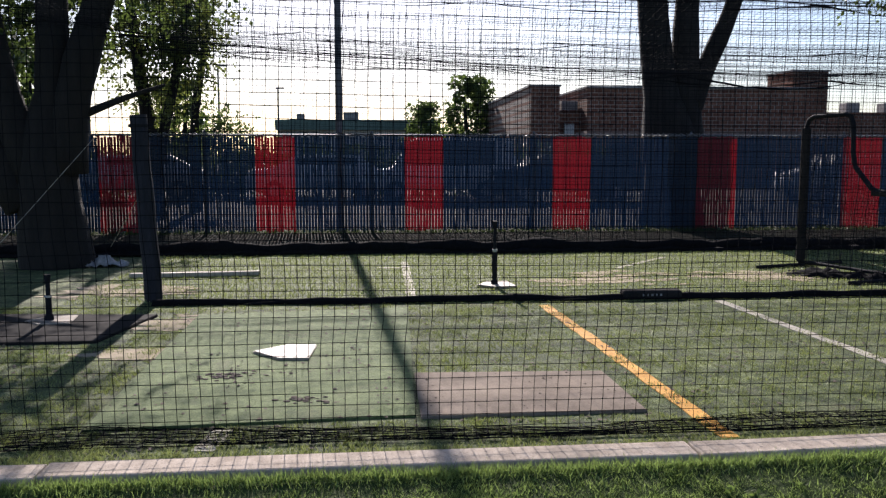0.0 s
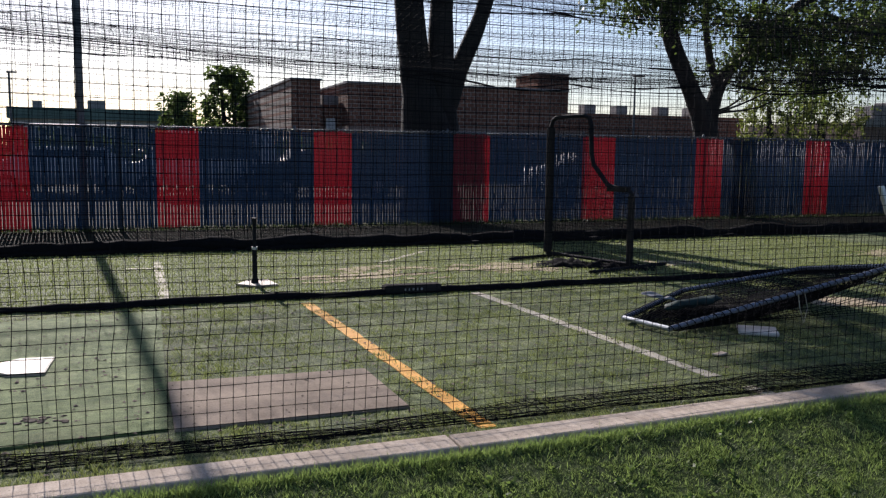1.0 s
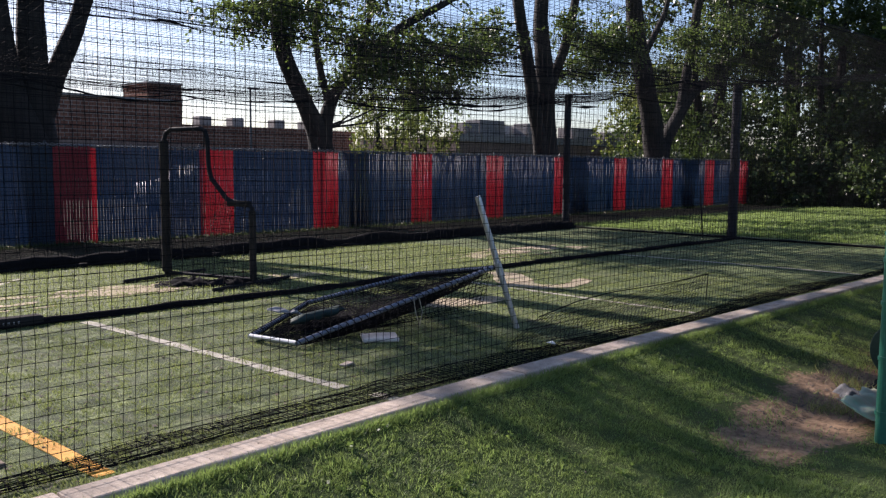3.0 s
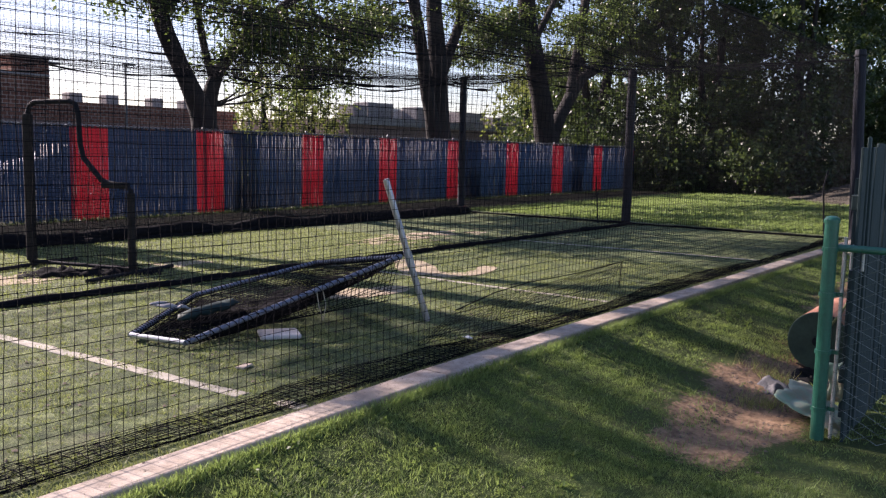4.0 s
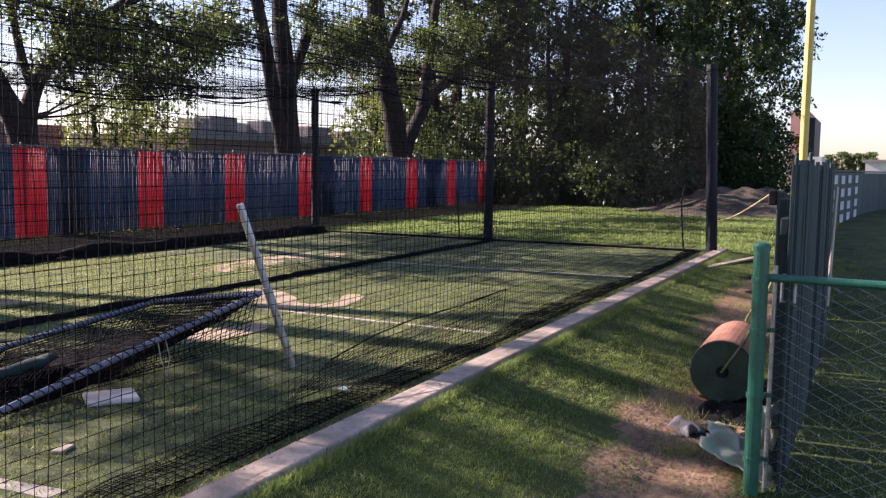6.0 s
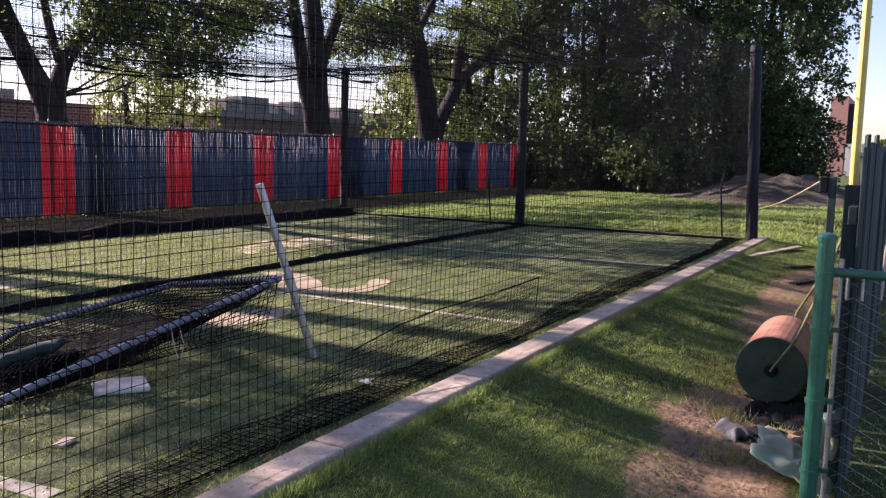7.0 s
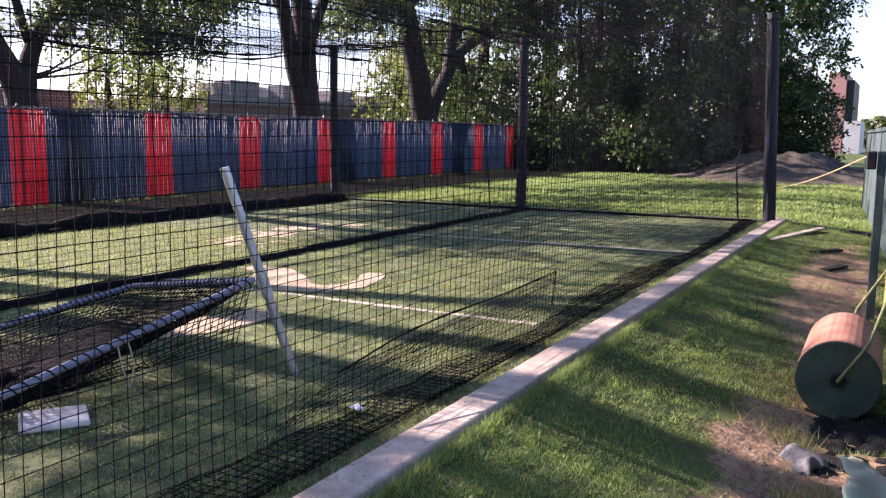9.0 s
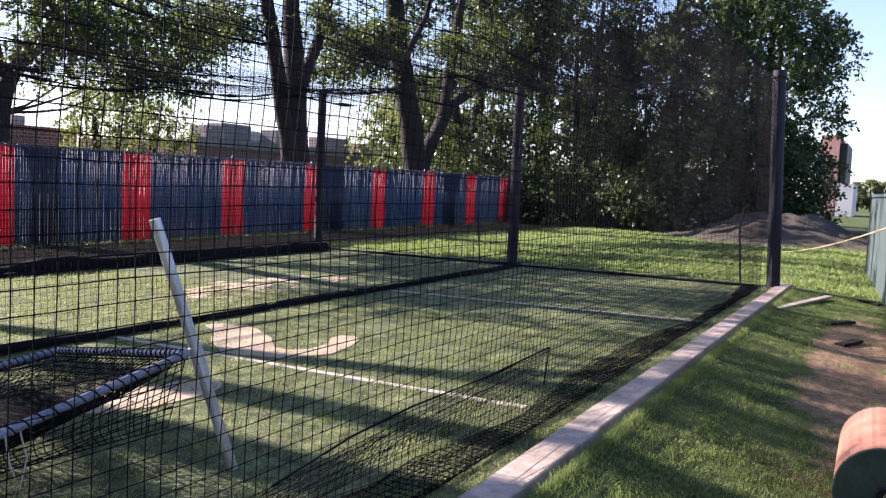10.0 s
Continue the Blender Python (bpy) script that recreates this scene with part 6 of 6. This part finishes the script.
def blades(name, n, place, height, width, seed, mat, label, foot=None, uneven=0.0):
    rng = np.random.default_rng(seed)
    x, y = place(rng, n)
    if uneven:
        dense = 0.6 * patchy(x, y, 0.06, seed) + 0.4 * patchy(x, y, 0.22, seed + 1)
        keep = rng.random(len(x)) < np.clip(0.15 + 1.6 * (dense - 0.22), 0, 1)
        x, y, dense = x[keep], y[keep], dense[keep]
    n = len(x)
    z = np.full(n, foot) if foot is not None else ground_z(x, y) - 0.006
    a = rng.uniform(0, math.tau, n)
    h = height * rng.uniform(0.45, 1.25, n)
    lean = rng.normal(0, 0.45, (2, n)) * h
    if uneven:
        h *= 1 + uneven * 2.4 * (dense - 0.5)
        lean += 0.9 * h * (np.stack([patchy(x, y, 0.11, seed + 2), patchy(x, y, 0.11, seed + 3)]) - 0.5) * 2
    base = np.stack([x, y, z], 1)
    d = np.stack([np.cos(a), np.sin(a), np.zeros(n)], 1) * (width * rng.uniform(0.7, 1.3, (n, 1)))
    tip = base + np.stack([lean[0], lean[1], h], 1)
    v = np.stack([base - d, base + d, tip], 1).reshape(-1, 3)
    return tagged(new(name, raw_mesh(name, v, np.arange(3 * n).reshape(-1, 3), M[mat])), label, "grass", kind="stuff")


def lawn_place(rng, n):
    t = rng.random(n) ** 1.6
    x = -2.2 + 22 * t - rng.exponential(0.7, n)
    y = 5.06 - 3.6 * rng.beta(1.0, 1.5, n)
    x, y = x[(x < 6.3) | (y > 3.1)], y[(x < 6.3) | (y > 3.1)]
    n = len(x)
    jag = 0.25 * np.sin(9 * x + 5 * y) + 0.2 * np.sin(23 * x - 17 * y)
    bare = (((x - 6.35) / 0.90) ** 2 + ((y - 3.72) / 0.40) ** 2 < 1.0 + jag) | (((x - 7.5) / 0.95) ** 2 + ((y - 3.80) / 0.48) ** 2 < 1.0 + jag) | (((x - 12.8) / 3.6) ** 2 + ((y - 4.0) / 0.42) ** 2 < 1.0 + jag)
    keep = ~(bare & (rng.random(n) < 0.993))
    return x[keep], y[keep]


blades("lawn_grass", 760000, lawn_place, 0.021, 0.0027, 91, "grass_blade", "short green lawn grass between kerb and camera", uneven=0.5)


def near_lawn_place(rng, n):
    x, y = 0.5 + 6.0 * rng.random(n), 3.0 + 2.05 * rng.random(n)
    return x[(x < 5.5) | (y > 4.2)], y[(x < 5.5) | (y > 4.2)]


blades("near_lawn_grass", 330000, near_lawn_place, 0.019, 0.0024, 191, "grass_blade", "dense short grass close to the kerb", uneven=0.5)


def tuft_place(rng, n):
    cx = -2 + 20 * rng.random(700) ** 1.5
    cy = rng.uniform(2.6, 5.0, 700)
    k = rng.integers(0, 700, n)
    return cx[k] + rng.normal(0, 0.07, n), cy[k] + rng.normal(0, 0.07, n)


blades("grass_tufts", 26000, tuft_place, 0.045, 0.0032, 92, "grass_blade", "longer tufts of grass and weed in the lawn")


def edge_place(rng, n):
    x = -3 + 21 * rng.random(n) ** 1.3
    return x, 5.31 + np.abs(rng.normal(0, 0.07, n))


blades("kerb_grass", 12000, edge_place, 0.035, 0.003, 93, "turf_fibre", "grass growing along the inner edge of the kerb", -0.003)


def turf_place(rng, n):
    x = -3 + 15 * rng.random(n) ** 1.4
    y = 5.32 + 4.3 * rng.random(n) ** 1.2
    on_mat = (x > -1.05) & (x < 0.8) & (y > 5.85) & (y < 9.15) | (x > 0.76) & (x < 2.06) & (y > 5.86) & (y < 6.85) | (x < -1.4) & (y > 7.9) & (y < 9.2)
    return x[~on_mat], y[~on_mat]


blades("turf_fibres", 360000, turf_place, 0.019, 0.0034, 94, "turf_fibre", "short worn plastic turf fibres", -0.003, 0.6)


def lip_place(rng, n):
    return -3 + 21 * rng.random(n) ** 1.3, 5.055 - np.abs(rng.normal(0, 0.035, n))


blades("kerb_lip_grass", 26000, lip_place, 0.05, 0.0026, 95, "grass_blade", "grass creeping over the outer edge of the kerb")


def dry_place(rng, n):
    k = rng.integers(0, 4, n)
    cx, cy = np.array([7.75, 7.60, 6.85, 6.75])[k], np.array([4.0, 3.82, 3.63, 3.75])[k]
    r = np.array([0.12, 0.07, 0.05, 0.06])[k]
    return cx + rng.normal(0, 1, n) * r, cy + rng.normal(0, 1, n) * r


blades("dry_tufts", 420, dry_place, 0.085, 0.0032, 98, "dry_blade", "yellowed dry grass tufts by the roller")


def weed_place(rng, n):
    x = rng.uniform(-7, 34, n)
    return x, 17.27 + rng.normal(0, 0.12, n)


blades("fence_weeds", 30000, weed_place, 0.15, 0.006, 96, "leaf_deep", "weeds along the foot of the slat fence", -0.06)


def far_turf_place(rng, n):
    return rng.uniform(-2.5, 12, n), rng.uniform(9.7, 13.7, n)


blades("far_turf_fibres", 70000, far_turf_place, 0.032, 0.005, 97, "turf_fibre", "worn turf fibres of the far lane", -0.003)


def end_lawn_place(rng, n):
    x = 18.6 + 16.5 * rng.random(n) ** 1.3
    return x, rng.uniform(3.6, 14.6, n)


blades("end_lawn_grass", 150000, end_lawn_place, 0.07, 0.012, 99, "grass_blade", "sunlit mown grass beyond the end of the cage", uneven=0.4)


def field_place(rng, n):
    x = 6.6 + 24 * rng.random(n) ** 1.7
    y = 3.0 - 5.5 * rng.random(n)
    return x, y


blades("field_grass", 70000, field_place, 0.022, 0.006, 100, "grass_blade", "short even grass of the playing field", uneven=0.3)


def lawn_weeds():
    """Broad-leaved weeds in loose rosettes among the grass."""
    rng = np.random.default_rng(101)
    cs = []
    while len(cs) < 230:
        x, y = 2.0 + 8 * rng.random() ** 1.6, rng.uniform(3.0, 5.0)
        if not (5.3 < x < 8.6 and y < 4.4) and rng.random() < patchy(np.array([x]), np.array([y]), 0.5, 102)[0] ** 2 * 2:
            cs.append(np.array([x, y, float(ground_z(x, y)) + 0.016]))
    me = leaf_cloud(cs, [0.026] * len(cs), [12] * len(cs), 0.027, 103, M["weed_leaf"], "lawn_weeds")
    tagged(new("lawn_weeds", me), "small broad-leaved weeds scattered in the lawn", "weeds", kind="stuff")


M["weed_leaf"] = island_leaf("weed_leaf", (0.05, 0.09, 0.022), (0.12, 0.18, 0.048), (0.25, 0.36, 0.08), 0.36, 0.5)
lawn_weeds()


def litter(name, count, place, r0, r1, seed, mat, label):
    """Small uneven crumbs strewn over a surface."""
    rng = np.random.default_rng(seed)
    x, y, z = place(rng, count)
    n = len(x)
    corners = np.array([(1, 0, 0), (-0.2, 0.9, 0.1), (-1, -0.1, 0), (0.1, -0.8, 0), (0, 0, 0.55)])
    faces = np.array([(0, 1, 4), (1, 2, 4), (2, 3, 4), (3, 0, 4)])
    a, r = rng.uniform(0, math.tau, n), rng.uniform(r0, r1, n) * rng.uniform(0.6, 1.0, n)
    c = corners[None] * (r[:, None, None] * rng.uniform(0.5, 1.5, (n, 5, 1)))
    v = np.stack([c[..., 0] * np.cos(a)[:, None] - c[..., 1] * np.sin(a)[:, None], c[..., 0] * np.sin(a)[:, None] + c[..., 1] * np.cos(a)[:, None], c[..., 2]], -1)
    v = (v + np.stack([x, y, z], 1)[:, None]).reshape(-1, 3)
    f = (faces[None] + 5 * np.arange(n)[:, None, None]).reshape(-1, 3)
    return tagged(new(name, raw_mesh(name, v, f, M[mat])), label, "litter", kind="stuff")


def turf_litter_place(rng, n):
    x, y = -3 + 12 * rng.random(n) ** 1.3, 5.4 + 4.0 * rng.random(n)
    keep = rng.random(n) < patchy(x, y, 0.35, 110) ** 2 * 1.8
    x, y = x[keep], y[keep]
    return x, y, np.where((x > -1.05) & (x < 2.05) & (y > 5.85) & (y < 9.2), 0.016, 0.006)


litter("turf_litter", 5200, turf_litter_place, 0.006, 0.019, 111, "soil", "dry crumbs and leaf bits strewn over the turf")


def earth_litter_place(rng, n):
    x, y = rng.normal(6.9, 0.75, n), rng.normal(3.76, 0.22, n)
    return x, y, ground_z(x, y)


litter("earth_crumbs", 1500, earth_litter_place, 0.004, 0.016, 112, "soil", "clods and pebbles on the bare earth")


def kerb_litter_place(rng, n):
    x = -1 + 18 * rng.random(n) ** 1.4
    y = np.where(rng.random(n) < 0.7, CURB_Y1 - np.abs(rng.normal(0, 0.03, n)), rng.uniform(CURB_Y0 + 0.02, CURB_Y1, n))
    return x, y, kerb_rise(x) + 0.038


litter("kerb_litter", 600, kerb_litter_place, 0.002, 0.008, 113, "soil", "dirt and crumbs along the inner edge of the kerb")
